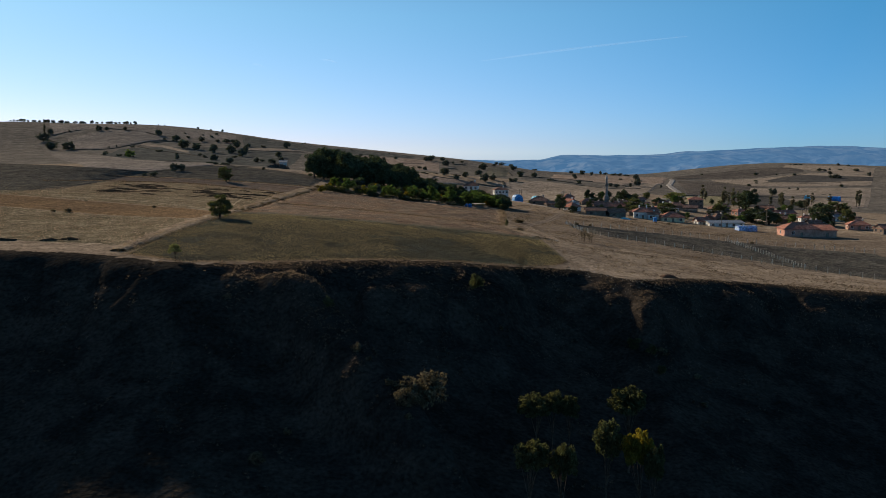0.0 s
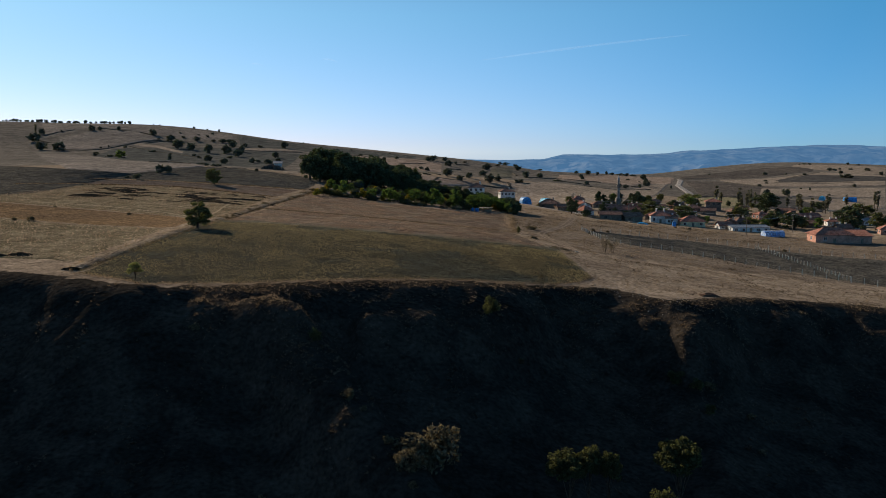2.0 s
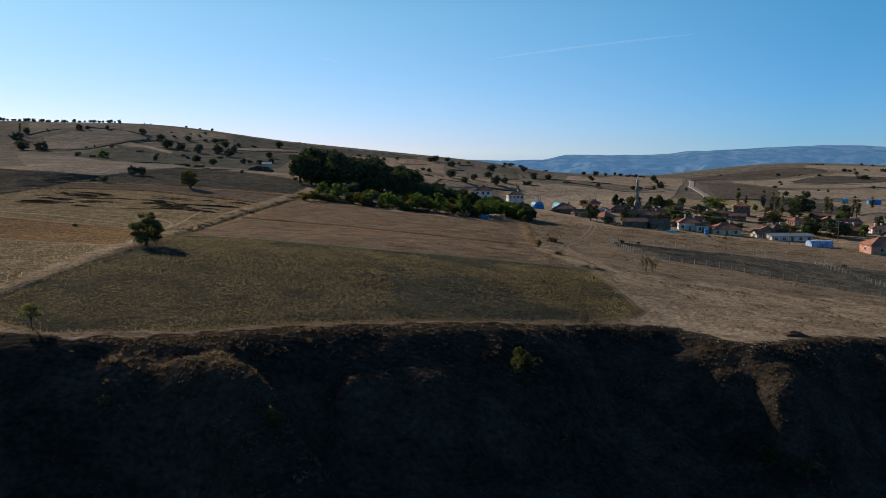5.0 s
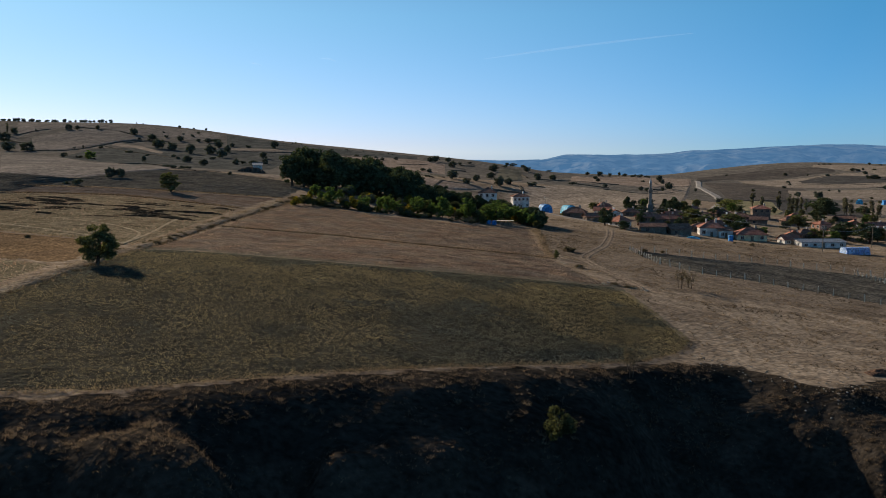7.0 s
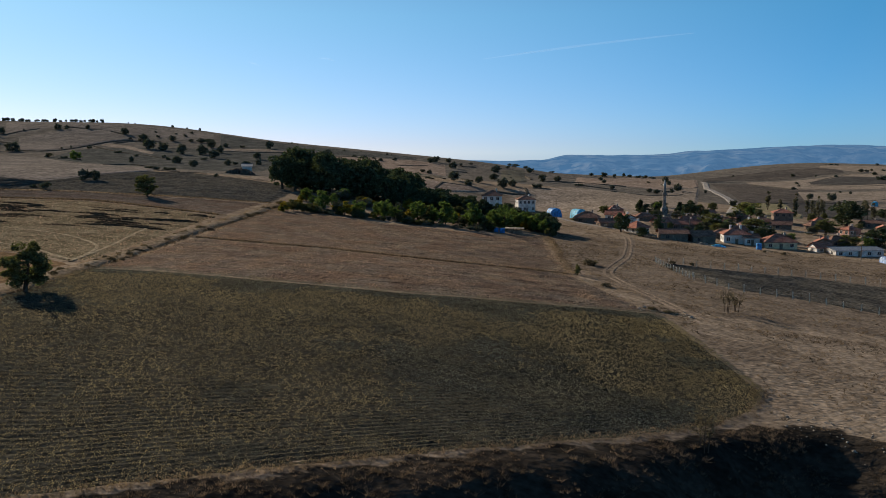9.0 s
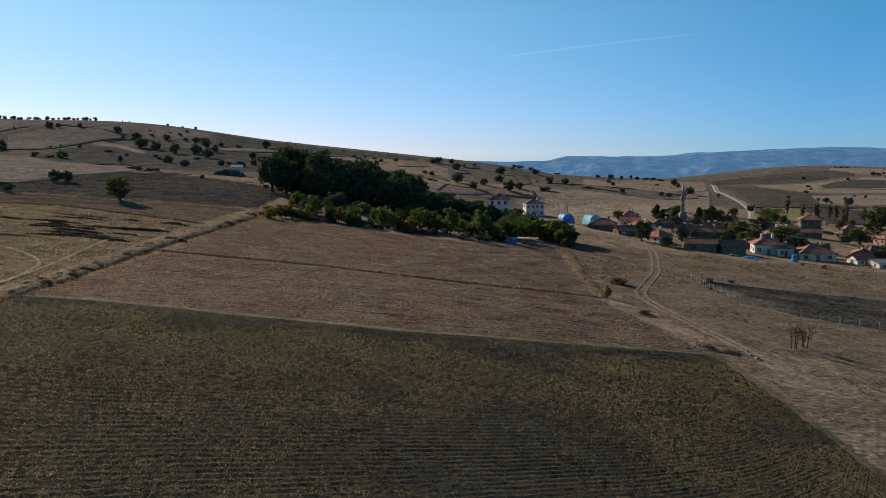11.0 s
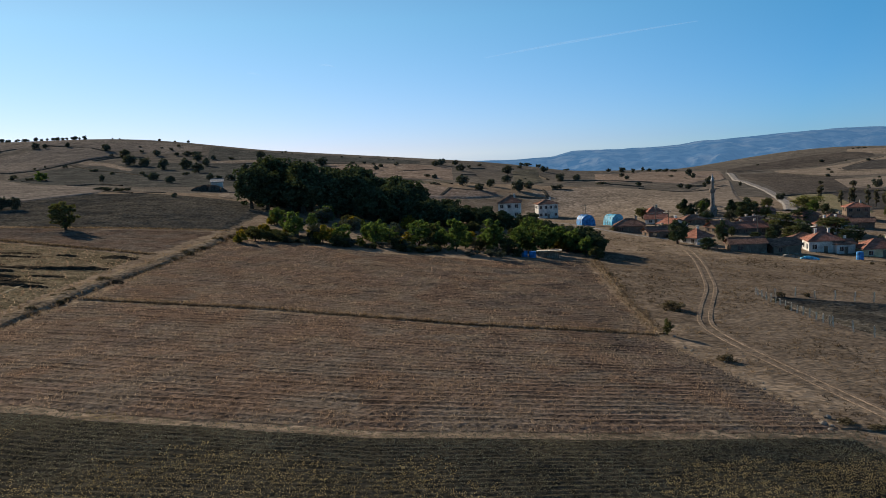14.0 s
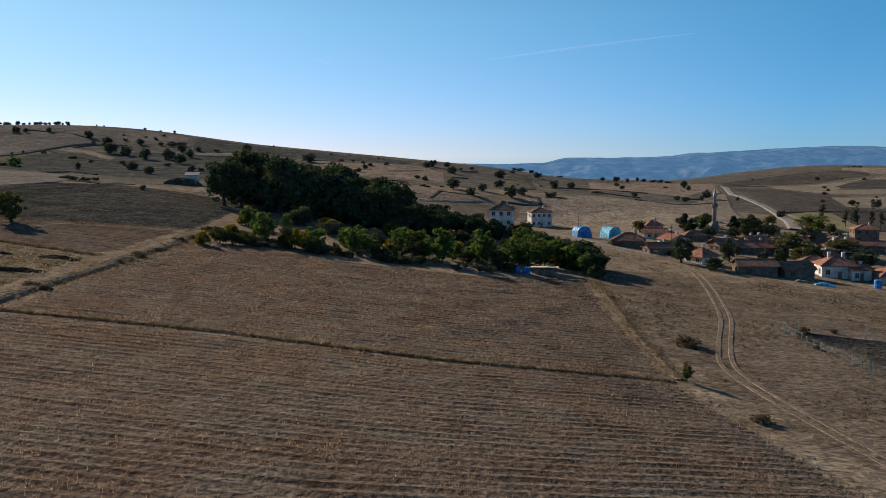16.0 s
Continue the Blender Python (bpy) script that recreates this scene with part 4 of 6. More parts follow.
for k in range(54):  # undergrowth along the foot of the orchard
    x = random.uniform(-50, 8)
    y = float(np.interp(x, [-54, -23, 2, 22], [336, 328.5, 327, 337])) + random.uniform(0.5, 6)
    tree("bush" if k % 3 else "fresh", x, y, random.uniform(0.8, 1.9), "low dark undergrowth at the foot of the orchard", "orchard", random.uniform(1.2, 1.7), 1100, 0.06, 30 + k % 3)
for k in range(34):  # dry yellowish weeds and shrubs at the western end of the orchard
    x, y = random.uniform(-54, -34), random.uniform(331, 352)
    if y > float(np.interp(x, [-54, -23], [339, 329])):
        tree("gold" if k % 3 == 0 else "thorn" if k % 3 == 1 else "fresh", x, y, random.uniform(0.7, 1.8), "low yellowish weeds and shrubs beside the orchard", "orchard", random.uniform(1.2, 1.8), 1100, 0.06, 30 + k % 3)
for k in range(26):
    u = random.random()
    tree("dark", 16 + 11 * u + random.uniform(-2, 2), 362 - 20 * u + random.uniform(-4, 8), random.uniform(3.0, 5.6), "dark leafy shrub at the end of the orchard", "orchard", random.uniform(1.2, 1.5), 3400, 0.036, 20 + k % 5)


# ---- village ----
def panel(bm, corner, along_way, up, w, h, out, thick):
    """A box standing on a wall: corner, its way along the wall, its way out of the wall."""
    a, u, o = Vector(along_way) * w, Vector(up) * h, Vector(out) * thick
    c = Vector(corner)
    v = [bm.verts.new(p) for p in (c, c + a, c + a + u, c + u, c + o, c + a + o, c + a + u + o, c + u + o)]
    for f in ((4, 5, 6, 7), (0, 1, 5, 4), (1, 2, 6, 5), (2, 3, 7, 6), (3, 0, 4, 7)):
        bm.faces.new([v[k] for k in f])


def roof_mesh(w, d, base, rise, style, over=0.45, thick=0.16):
    bm = bmesh.new()
    x, y = w / 2 + over, d / 2 + over
    if style == "gable":
        top = [(-x, 0), (x, 0)]
    elif style == "gable_across":
        top = [(0, -y), (0, y)]
    elif style == "lean":
        top = [(-x, y), (x, y)]
    else:
        r = max(abs(x - y), 0.3)
        top = [(-r, 0), (r, 0)] if x >= y else [(0, -r), (0, r)]
    low = base - rise * over / max(min(w, d) / 2, 1) * 0.7
    for dz, flip in ((thick, False), (0.0, True)):
        e = [bm.verts.new((*p, low + dz)) for p in ((-x, -y), (x, -y), (x, y), (-x, y))]
        t = [bm.verts.new((*p, base + rise + dz)) for p in top]
        if style == "lean":
            faces = [(e[0], e[1], t[1], t[0])]
        elif abs(top[0][1] - top[1][1]) < 1e-6:
            faces = [(e[0], e[1], t[1], t[0]), (e[2], e[3], t[0], t[1]), (e[1], e[2], t[1]), (e[3], e[0], t[0])]
        else:
            faces = [(e[1], e[2], t[1], t[0]), (e[3], e[0], t[0], t[1]), (e[0], e[1], t[0]), (e[2], e[3], t[1])]
        if style.startswith("gable"):
            faces = faces[:2]
        for f in faces:
            bm.faces.new(f[::-1] if flip else f)
    v = list(bm.verts)
    for i in range(4):
        j = (i + 1) % 4
        if style == "lean" and i == 2:
            continue
        bm.faces.new((v[6 + i], v[6 + j], v[j], v[i]))
    # ridge cap and rows of tiles standing a little proud
    a, b = Vector((*top[0], base + rise + thick)), Vector((*top[1], base + rise + thick))
    tube(bm, [a, b], [0.14, 0.14], 6)
    if style != "lean":
        for t_end in (a, b):
            for cx, cy in ((-x, -y), (x, -y), (x, y), (-x, y)):
                if style == "hip" and (Vector((cx, cy, 0)) - t_end.xy.to_3d()).length < (Vector((cx, cy, 0)) - (a if t_end is b else b).xy.to_3d()).length:
                    tube(bm, [t_end, (cx, cy, low + thick)], [0.11, 0.11], 5)
    return bm


def house(x, y, turn, w, d, wall, rise, style, wall_mat, roof_mat, label, floors=1, front=3, side=2, chimneys=1, name="house", trim=WHITE_WALL, door_at=True):
    wall, w, d = wall * 0.86, w * 0.92, d * 0.92
    stack = trim if wall_mat is WHITE_WALL else PALE_MUD
    trim = trim if wall_mat in (WHITE_WALL, CREAM_WALL, PINK_WALL) else WOOD
    rise *= 0.7 if style != "lean" else 1.0
    ob = new(name)
    ob.matrix_basis = pose(x, y, min(z_at(x, y), z_at(x - w / 3, y - d / 3), z_at(x + w / 3, y - d / 3)), 0, 0, turn)
    bm = bmesh.new()
    box(bm, -w / 2, w / 2, -d / 2, d / 2, -0.6, wall)
    if style == "gable":
        for s in (-1, 1):
            bm.faces.new([bm.verts.new(p) for p in ((s * w / 2, -d / 2, wall), (s * w / 2, d / 2, wall), (s * w / 2, 0, wall + rise * 0.94))])
    elif style == "gable_across":
        for s in (-1, 1):
            bm.faces.new([bm.verts.new(p) for p in ((-w / 2, s * d / 2, wall), (w / 2, s * d / 2, wall), (0, s * d / 2, wall + rise * 0.94))])
    elif style == "lean":
        for s in (-1, 1):
            bm.faces.new([bm.verts.new(p) for p in ((s * w / 2, -d / 2, wall), (s * w / 2, d / 2, wall), (s * w / 2, d / 2, wall + rise * 0.94))])
        bm.faces.new([bm.verts.new(p) for p in ((-w / 2, d / 2, wall), (w / 2, d / 2, wall), (w / 2, d / 2, wall + rise * 0.94), (-w / 2, d / 2, wall + rise * 0.94))])
    part("wall", bm, wall_mat, ob)
    part("roof", roof_mesh(w, d, wall, rise, style), roof_mat, ob, "clay tiled roof" if roof_mat in (ROOF, ROOF_OLD) else "")
    bm = bmesh.new()
    box(bm, -w / 2 - 0.06, w / 2 + 0.06, -d / 2 - 0.06, d / 2 + 0.06, -0.6, 0.25)
    part("plinth", bm, STONE, ob)
    for k in range(chimneys):
        bm = bmesh.new()
        cx, cy = w * (0.22 - 0.4 * k), d * 0.12
        box(bm, cx - 0.3, cx + 0.3, cy - 0.3, cy + 0.3, wall + rise * 0.3, wall + rise + 0.75)
        box(bm, cx - 0.38, cx + 0.38, cy - 0.38, cy + 0.38, wall + rise + 0.75, wall + rise + 0.9)
        part("chimney", bm, stack, ob, "plastered chimney stack")
    storey = wall / floors
    faces = (((-w / 2, -d / 2), (1, 0, 0), (0, -1, 0), w, front), ((-w / 2, d / 2), (0, -1, 0), (-1, 0, 0), d, side), ((w / 2, -d / 2), (0, 1, 0), (1, 0, 0), d, side))
    for f, (corner, way, out, length, count) in enumerate(faces):
        for level in range(floors):
            for k in range(count):
                if door_at and f == 0 and level == 0 and k == count // 2:
                    continue
                ww, hh = min(1.1, length / (count + 1) * 0.6), min(1.25, storey * 0.42)
                c = Vector((*corner, level * storey + storey * 0.36)) + Vector(way) * (length * (k + 0.5) / count - ww / 2)
                bm = bmesh.new()
                for a, b, pw, ph in ((-0.09, -0.09, ww + 0.18, 0.09), (-0.09, hh, ww + 0.18, 0.09), (-0.09, 0, 0.09, hh), (ww, 0, 0.09, hh), (ww / 2 - 0.03, 0, 0.06, hh)):
                    panel(bm, c + Vector(way) * a + Vector((0, 0, b)), way, (0, 0, 1), pw, ph, out, 0.07)
                window = part("window", bm, trim, ob)
                bm = bmesh.new()
                panel(bm, c, way, (0, 0, 1), ww, hh, out, 0.025)
                part("pane", bm, GLASS, window, "dark window glass")
    if door_at:
        bm = bmesh.new()
        panel(bm, (-0.5, -d / 2, 0.05), (1, 0, 0), (0, 0, 1), 1.0, 2.0, (0, -1, 0), 0.06)
        door = part("door", bm, WOOD, ob, "grey wooden door")
        bm = bmesh.new()
        box(bm, 0.3, 0.42, -d / 2 - 0.12, -d / 2 - 0.06, 0.95, 1.02)
        part("handle", bm, METAL, door)
    return tagged(ob, label, "house" if name == "house" else name.replace("_", " "), "village buildings")


def covered_stack(x, y, turn, long, wide, tall, mat, label):
    """Hay stacked under a tarpaulin: an arched cover with slack folds, its hem, its open end and its ropes."""
    ob = new("covered_haystack")
    ob.matrix_basis = pose(x, y, z_at(x, y) - 0.1, 0, 0, turn)
    n, m = 13, 9
    a = np.linspace(0, math.pi, n)
    px, pz = -np.sign(np.cos(a)) * np.abs(np.cos(a)) ** 0.7 * wide / 2, np.sin(a) ** 0.75 * tall
    s = np.linspace(-long / 2, long / 2, m)
    sag = 1 + 0.05 * rough(np.arange(m)[:, None] * 1.7 + x, np.arange(n)[None] * 1.3 + y, 2.0, 3)
    v = np.stack([np.broadcast_to(s[:, None], (m, n)), px[None] * sag, np.maximum(pz[None] * sag, 0)], -1)
    cover = mesh_object("cover", v.reshape(-1, 3), grid_faces(m, n)[:, ::-1], mat, ob)
    for e, k in ((0, -1), (m - 1, 1)):
        ring = v[e] * np.array([1, 0.985, 0.985])
        ring[:, 0] -= 0.05 * k
        mesh_object("end_flap", ring, [list(range(n))[:: -k]], mat, ob)
    for k in (2, 4, 6):
        bm = bmesh.new()
        tube(bm, [tuple(p * np.array([1, 1.01, 1.01])) for p in v[k]], [0.035] * n, 4)
        part("rope", bm, WOOD, ob, "grey tie rope")
    return tagged(ob, label, "haystack", "covered haystacks")


house(15.9, 465.6, -8, 8.6, 8.6, 7.0, 3.0, "hip", WHITE_WALL, ROOF_OLD, "white two storey house with a hipped tile roof beyond the grove", 2)
house(37, 532.4, 6, 9.6, 9.0, 7.6, 2.4, "hip", WHITE_WALL, ROOF_OLD, "white two storey house with many windows and low roof", 2, 4, 3)
house(48, 411.4, -14, 9.5, 7.0, 2.8, 2.5, "hip", MUD_WALL, ROOF_OLD, "low mud brick house with a brown hipped roof", 1, 2, 1)
house(74, 487.1, 5, 6.8, 6.5, 3.4, 2.2, "hip", PINK_WALL, ROOF, "small pink plastered house with a hipped roof", 1, 2)
house(53.4, 398.8, 8, 8.0, 5.5, 2.4, 1.6, "gable", MUD_WALL, ROOF_OLD, "low stone and mud outbuilding with sagging tiles", 1, 2, 1)
house(60.3, 384.7, 30, 6.2, 6.5, 2.6, 2.6, "hip", WHITE_WALL, ROOF, "white walled cottage under a steep tile roof", 1, 2)
house(79.5, 425, 20, 7.0, 6.0, 2.6, 2.2, "gable", MUD_WALL, ROOF, "mud plastered cottage with a red tile roof", 1, 2)
house(88.5, 424.8, -6, 12.0, 7.0, 2.6, 2.3, "gable", MUD_WALL, ROOF, "long mud brick house with a red tile roof", 1, 4, 1, 3)
house(69.1, 372.1, -4, 9.5, 6.5, 2.8, 1.7, "gable", MUD_WALL, ROOF_OLD, "mud brick barn with weathered tiles", 1, 2, 1, 0)
house(78.1, 372.1, 12, 8.5, 6.0, 2.8, 2.1, "gable", MUD_WALL, ROOF_OLD, "stone barn with a weathered tile roof", 1, 2, 1, 0)
house(92.8, 381.5, -10, 9.0, 8.0, 4.0, 2.8, "hip", WHITE_WALL, ROOF, "white plastered house with a red hipped tile roof", 1, 3, 2, 2)
house(117, 429, 10, 11.0, 8.0, 3.6, 3.0, "hip", WHITE_WALL, ROOF, "white plastered house with a broad red roof", 1, 3, 2, 2)
house(143.8, 467.4, -12, 8.5, 7.5, 5.6, 2.0, "hip", MUD_WALL, ROOF, "mud plastered two storey house with a red roof", 2, 3)
house(105, 376, -6, 11.0, 8.5, 3.0, 2.9, "hip", CREAM_WALL, ROOF, "cream plastered house with a hipped red roof", 1, 3, 2, 1)
house(118.1, 373.5, 5, 6.0, 6.0, 2.0, 2.0, "gable", WHITE_WALL, ROOF, "small white annexe with a red tile roof", 1, 2, 1, 0)
house(126.5, 367, 3, 17.0, 5.0, 2.6, 0.6, "lean", WHITE_WALL, METAL, "long low whitewashed shed", 1, 5, 1, 0, "shed")
house(104.1, 412.6, 14, 6.8, 6.0, 2.6, 1.9, "gable", MUD_WALL, ROOF, "mud plastered cottage with red tiles", 1, 2)
house(96.5, 378.4, 4, 5.4, 5.0, 3.2, 1.4, "gable", WHITE_WALL, ROOF_OLD, "whitewashed outhouse with blue shaded wall", 1, 2, 1)
house(128.4, 451.3, -8, 9.0, 7.0, 2.8, 2.1, "hip", MUD_WALL, ROOF_OLD, "mud plastered house with brown tiles behind trees", 1, 3)
house(155.5, 430.2, 16, 6.2, 6.0, 3.2, 1.6, "hip", PINK_WALL, ROOF, "pink house with a small hipped roof", 1, 2)
house(184.5, 469.3, -10, 9.0, 7.0, 2.6, 1.6, "gable", MUD_WALL, ROOF_OLD, "low house with weathered tiles", 1, 2)
house(144.7, 333, -3, 15.0, 9.5, 4.0, 3.2, "hip", PINK_WALL, ROOF, "large red brick barn with a broad tile roof", 1, 2, 1, 0, "barn")
house(155.5, 333.5, -3, 8.0, 8.0, 3.6, 1.6, "lean", PINK_WALL, ROOF, "pink plastered wing of the brick barn", 1, 1, 1, 0, "shed")
house(179.3, 431, 8, 11.0, 7.0, 2.8, 2.1, "gable", MUD_WALL, ROOF, "mud house with a red tile roof", 1, 3)
house(187.9, 370.3, -15, 10.0, 7.5, 2.8, 2.5, "hip", PINK_WALL, ROOF, "pink walled house with a red roof", 1, 3)
house(191.7, 351.5, 6, 10.0, 7.5, 2.8, 2.2, "gable", MUD_WALL, ROOF, "mud brick house with a red gable roof", 1, 3)
house(200.8, 414.8, 0, 7.0, 5.0, 2.6, 1.6, "gable", WHITE_WALL, METAL, "white shed with a grey metal roof", 1, 2, 1, 0, "shed")
house(114.1, 477.4, 20, 6.5, 5.5, 2.4, 1.6, "gable", MUD_WALL, ROOF, "small mud house by the road", 1, 2, 1)
house(108, 445, -16, 8.0, 6.0, 2.6, 2.0, "gable", MUD_WALL, ROOF_OLD, "mud plastered cottage with brown tiles", 1, 3)
house(133, 395, 10, 8.0, 6.5, 2.8, 2.0, "hip", MUD_WALL, ROOF_OLD, "mud brick house among trees", 1, 2)
house(205, 430, 12, 9.0, 7.0, 2.8, 2.2, "hip", MUD_WALL, ROOF, "mud plastered house with red tiles at the village edge", 1, 3)
house(-89, 457, 10, 4.2, 3.4, 4.0, 0.9, "lean", WHITE_WALL, METAL, "small white field hut on a mound", 1, 1, 1, 0, "hut")

# the closely built middle of the village, on plots between the houses above
placed = [o.matrix_basis.translation.xy for o in scene.objects if o.parent is None and o.name.split(".")[0] in ("house", "barn", "shed", "covered_haystack", "minaret")]
COTTAGES = (("low mud brick cottage under reddish tiles", MUD_WALL, ROOF), ("small mud house with weathered brown tiles", MUD_WALL, ROOF_OLD), ("patched cottage with a red tile roof", WHITE_WALL, ROOF), ("tumbledown outbuilding with brown tiles", MUD_WALL, ROOF_OLD))
for k in range(46):
    x, y = random.uniform(66, 205), random.uniform(378, 470)
    y -= max(x - 140, 0) * 0.35
    here = Vector((x, y))
    if min((p - here).length for p in placed) < 9.3 or abs(x - (0.36 * y - 62)) < 9 and y > 468:
        continue
    placed.append(here)
    label, walls, tiles = COTTAGES[k % 4]
    house(x, y, random.uniform(-25, 25), random.uniform(5.5, 8.5), random.uniform(4.5, 6.5), random.uniform(2.3, 3.0), random.uniform(1.4, 2.2), random.choice(("gable", "hip", "gable", "gable_across")), walls, tiles, label, 1, 2, 1, k % 3)

covered_stack(40, 443, 100, 5.4, 4.9, 3.7, TARP, "haystack under a bright blue arched tarpaulin")
covered_stack(52, 456, 112, 5.6, 5.0, 4.1, TARP_PALE, "haystack under a pale blue and white tarpaulin")
covered_stack(129, 348, 5, 8.0, 4.5, 2.4, TARP_LIGHT, "low stack under a faded pale blue tarpaulin by the shed")
covered_stack(330, 745, 60, 7.0, 5.0, 4.2, TARP_PALE, "pale tarpaulin covered stack out in the fields")
covered_stack(360, 756, -10, 10.0, 5.5, 4.6, TARP, "large blue tarpaulin covered stack in the fields")


def minaret(x, y):
    ob = new("minaret")
    ob.matrix_basis = pose(x, y, z_at(x, y) - 0.3)
    top = 5.0 - (z_at(x, y) - 0.3)
    bm = bmesh.new()
    box(bm, -1.3, 1.3, -1.3, 1.3, 0, 3.6)
    part("base", bm, MINARET, ob)
    bm = bmesh.new()
    tube(bm, [(0, 0, 3.6), (0, 0, 4.4), (0, 0, top * 0.56)], [1.2, 0.8, 0.72], 12)
    part("shaft", bm, MINARET, ob)
    bm = bmesh.new()
    tube(bm, [(0, 0, top * 0.53), (0, 0, top * 0.57), (0, 0, top * 0.572), (0, 0, top * 0.625)], [0.72, 1.1, 1.15, 1.15], 12)
    part("balcony", bm, MINARET, ob, "round stone gallery")
    bm = bmesh.new()
    tube(bm, [(0, 0, top * 0.6), (0, 0, top * 0.80)], [0.62, 0.56], 12)
    part("upper_shaft", bm, MINARET, ob)
    bm = bmesh.new()
    tube(bm, [(0, 0, top * 0.80), (0, 0, top * 0.81), (0, 0, top * 0.97)], [0.7, 0.65, 0.05], 12)
    cap = part("cap", bm, METAL, ob, "pointed lead cap")
    bm = bmesh.new()
    tube(bm, [(0, 0, top * 0.96), (0, 0, top)], [0.05, 0.03], 6)
    part("finial", bm, METAL, cap)
    return tagged(ob, "slender stone minaret with a pointed cap above the village", "minaret")


minaret(95.6, 482)


def pole(x, y, tall, arms=1):
    ob = new("utility_pole")
    ob.matrix_basis = pose(x, y, z_at(x, y) - 0.3, 0, 0, 30)
    bm = bmesh.new()
    tube(bm, [(0, 0, 0), (0, 0, tall)], [0.15, 0.10], 7)
    part("post", bm, WOOD, ob)
    for k in range(arms):
        bm = bmesh.new()
        box(bm, -0.9, 0.9, -0.06, 0.06, tall - 0.6 - 0.7 * k, tall - 0.48 - 0.7 * k)
        arm = part("crossarm", bm, WOOD, ob)
        for dx in (-0.8, 0, 0.8):
            bm = bmesh.new()
            tube(bm, [(dx, 0, tall - 0.48 - 0.7 * k), (dx, 0, tall - 0.25 - 0.7 * k)], [0.05, 0.04], 5)
            part("insulator", bm, WHITE_WALL, arm)
    return tagged(ob, "grey wooden utility pole with a crossarm", "pole", "utility poles")


POLES = [(118.5, 348, 8.5), (66, 452, 8.0), (58, 404, 8.0), (147, 372, 8.5), (172, 392, 8.5), (84, 404, 8.0), (43.5, 470, 7.5), (45, 474, 7.5)]
for x, y, tall in POLES:
    pole(x, y, tall)
for a, b in ((0, 3), (3, 4), (0, 5), (5, 2), (2, 1)):
    (xa, ya, ta), (xb, yb, tb) = POLES[a], POLES[b]
    bm = bmesh.new()
    for off in (-0.7, 0.7):
        tube(bm, [(xa + (xb - xa) * k / 8 + off, ya + (yb - ya) * k / 8, (z_at(xa, ya) + ta - 0.6) * (1 - k / 8) + (z_at(xb, yb) + tb - 0.6) * k / 8 - 1.6 * (1 - (k / 4 - 1) ** 2)) for k in range(9)], [0.025] * 9, 4)
    me = bpy.data.meshes.new("power_line")
    bm.to_mesh(me)
    bm.free()
    me.materials.append(METAL)
    tagged(new("power_line", me), "thin sagging overhead wires between poles", "cable", "power lines")


def fence(points, spacing, tall, label):
    """Leaning stakes with two strands of wire."""
    ob = new("fence")
    n = int(np.hypot(*np.diff(np.array(points, float), axis=0).T).sum() / spacing) + 1
    p = along(points, n)
    heads = []
    for k, (x, y) in enumerate(p):
        z, h = z_at(x, y), tall * random.uniform(0.85, 1.15)
        lx, ly = random.uniform(-0.12, 0.12), random.uniform(-0.1, 0.1)
        bm = bmesh.new()
        tube(bm, [(x, y, z - 0.3), (x + lx, y + ly, z + h)], [0.095, 0.085], 5)
        part("stake", bm, POST_WOOD, ob)
        heads.append((x + lx * 0.8, y + ly * 0.8, z + h * 0.85, z + h * 0.4))
    for j in (2, 3):
        bm = bmesh.new()
        tube(bm, [(q[0], q[1], q[j]) for q in heads], [0.006] * n, 3)
        part("wire", bm, METAL, ob)
    return tagged(ob, label, "fence", "plot fences")


fence([(47, 276), (52, 267.5), (67, 263), (82, 253), (101, 238), (150, 211)], 3.0, 1.5, "row of bleached stakes along the tilled plot")
fence([(45, 300), (60, 299), (79, 299.5), (100, 294), (150, 283)], 3.2, 1.5, "row of bleached stakes behind the tilled plot")
fence([(45, 299), (45.5, 288), (47, 277)], 1.6, 1.3, "close set pale stakes at the plot's end")
fence([(101, 292), (103, 270), (106, 238)], 1.8, 1.3, "uneven stakes across the tilled plot")


# ---- trees in and behind the village ----
VILLAGE_TREES = [
    ("conifer", 85, 483, 7.3, 1.08), ("dark", 88, 482, 4.7, 1.52), ("conifer", 92, 482, 4.7, 0.91), ("dark", 97, 485, 3.5, 0.83), ("conifer", 103, 482, 6.4, 1.0),
    ("dark", 108, 482, 5.1, 1.67), ("dark", 54, 380, 5.9, 1.06), ("dark", 71, 395, 5.4, 0.74), ("dark", 59, 370, 3.2, 1.48), ("oak", 98, 423, 6.1, 1.6),
    ("dark", 98, 404, 5.6, 1.17), ("dark", 114, 406, 5.0, 1.18), ("oak", 70, 489, 3.9, 1.48), ("oak", 44, 411, 1.6, 2.44), ("dark", 84, 458, 3.9, 1.56),
    ("willow", 142, 505, 5.0, 2.63), ("dark", 121, 459, 4.6, 1.85), ("oak", 102, 460, 2.7, 1.43), ("dark", 83, 402, 2.5, 1.39), ("oak", 60, 415, 2.6, 1.53),
]
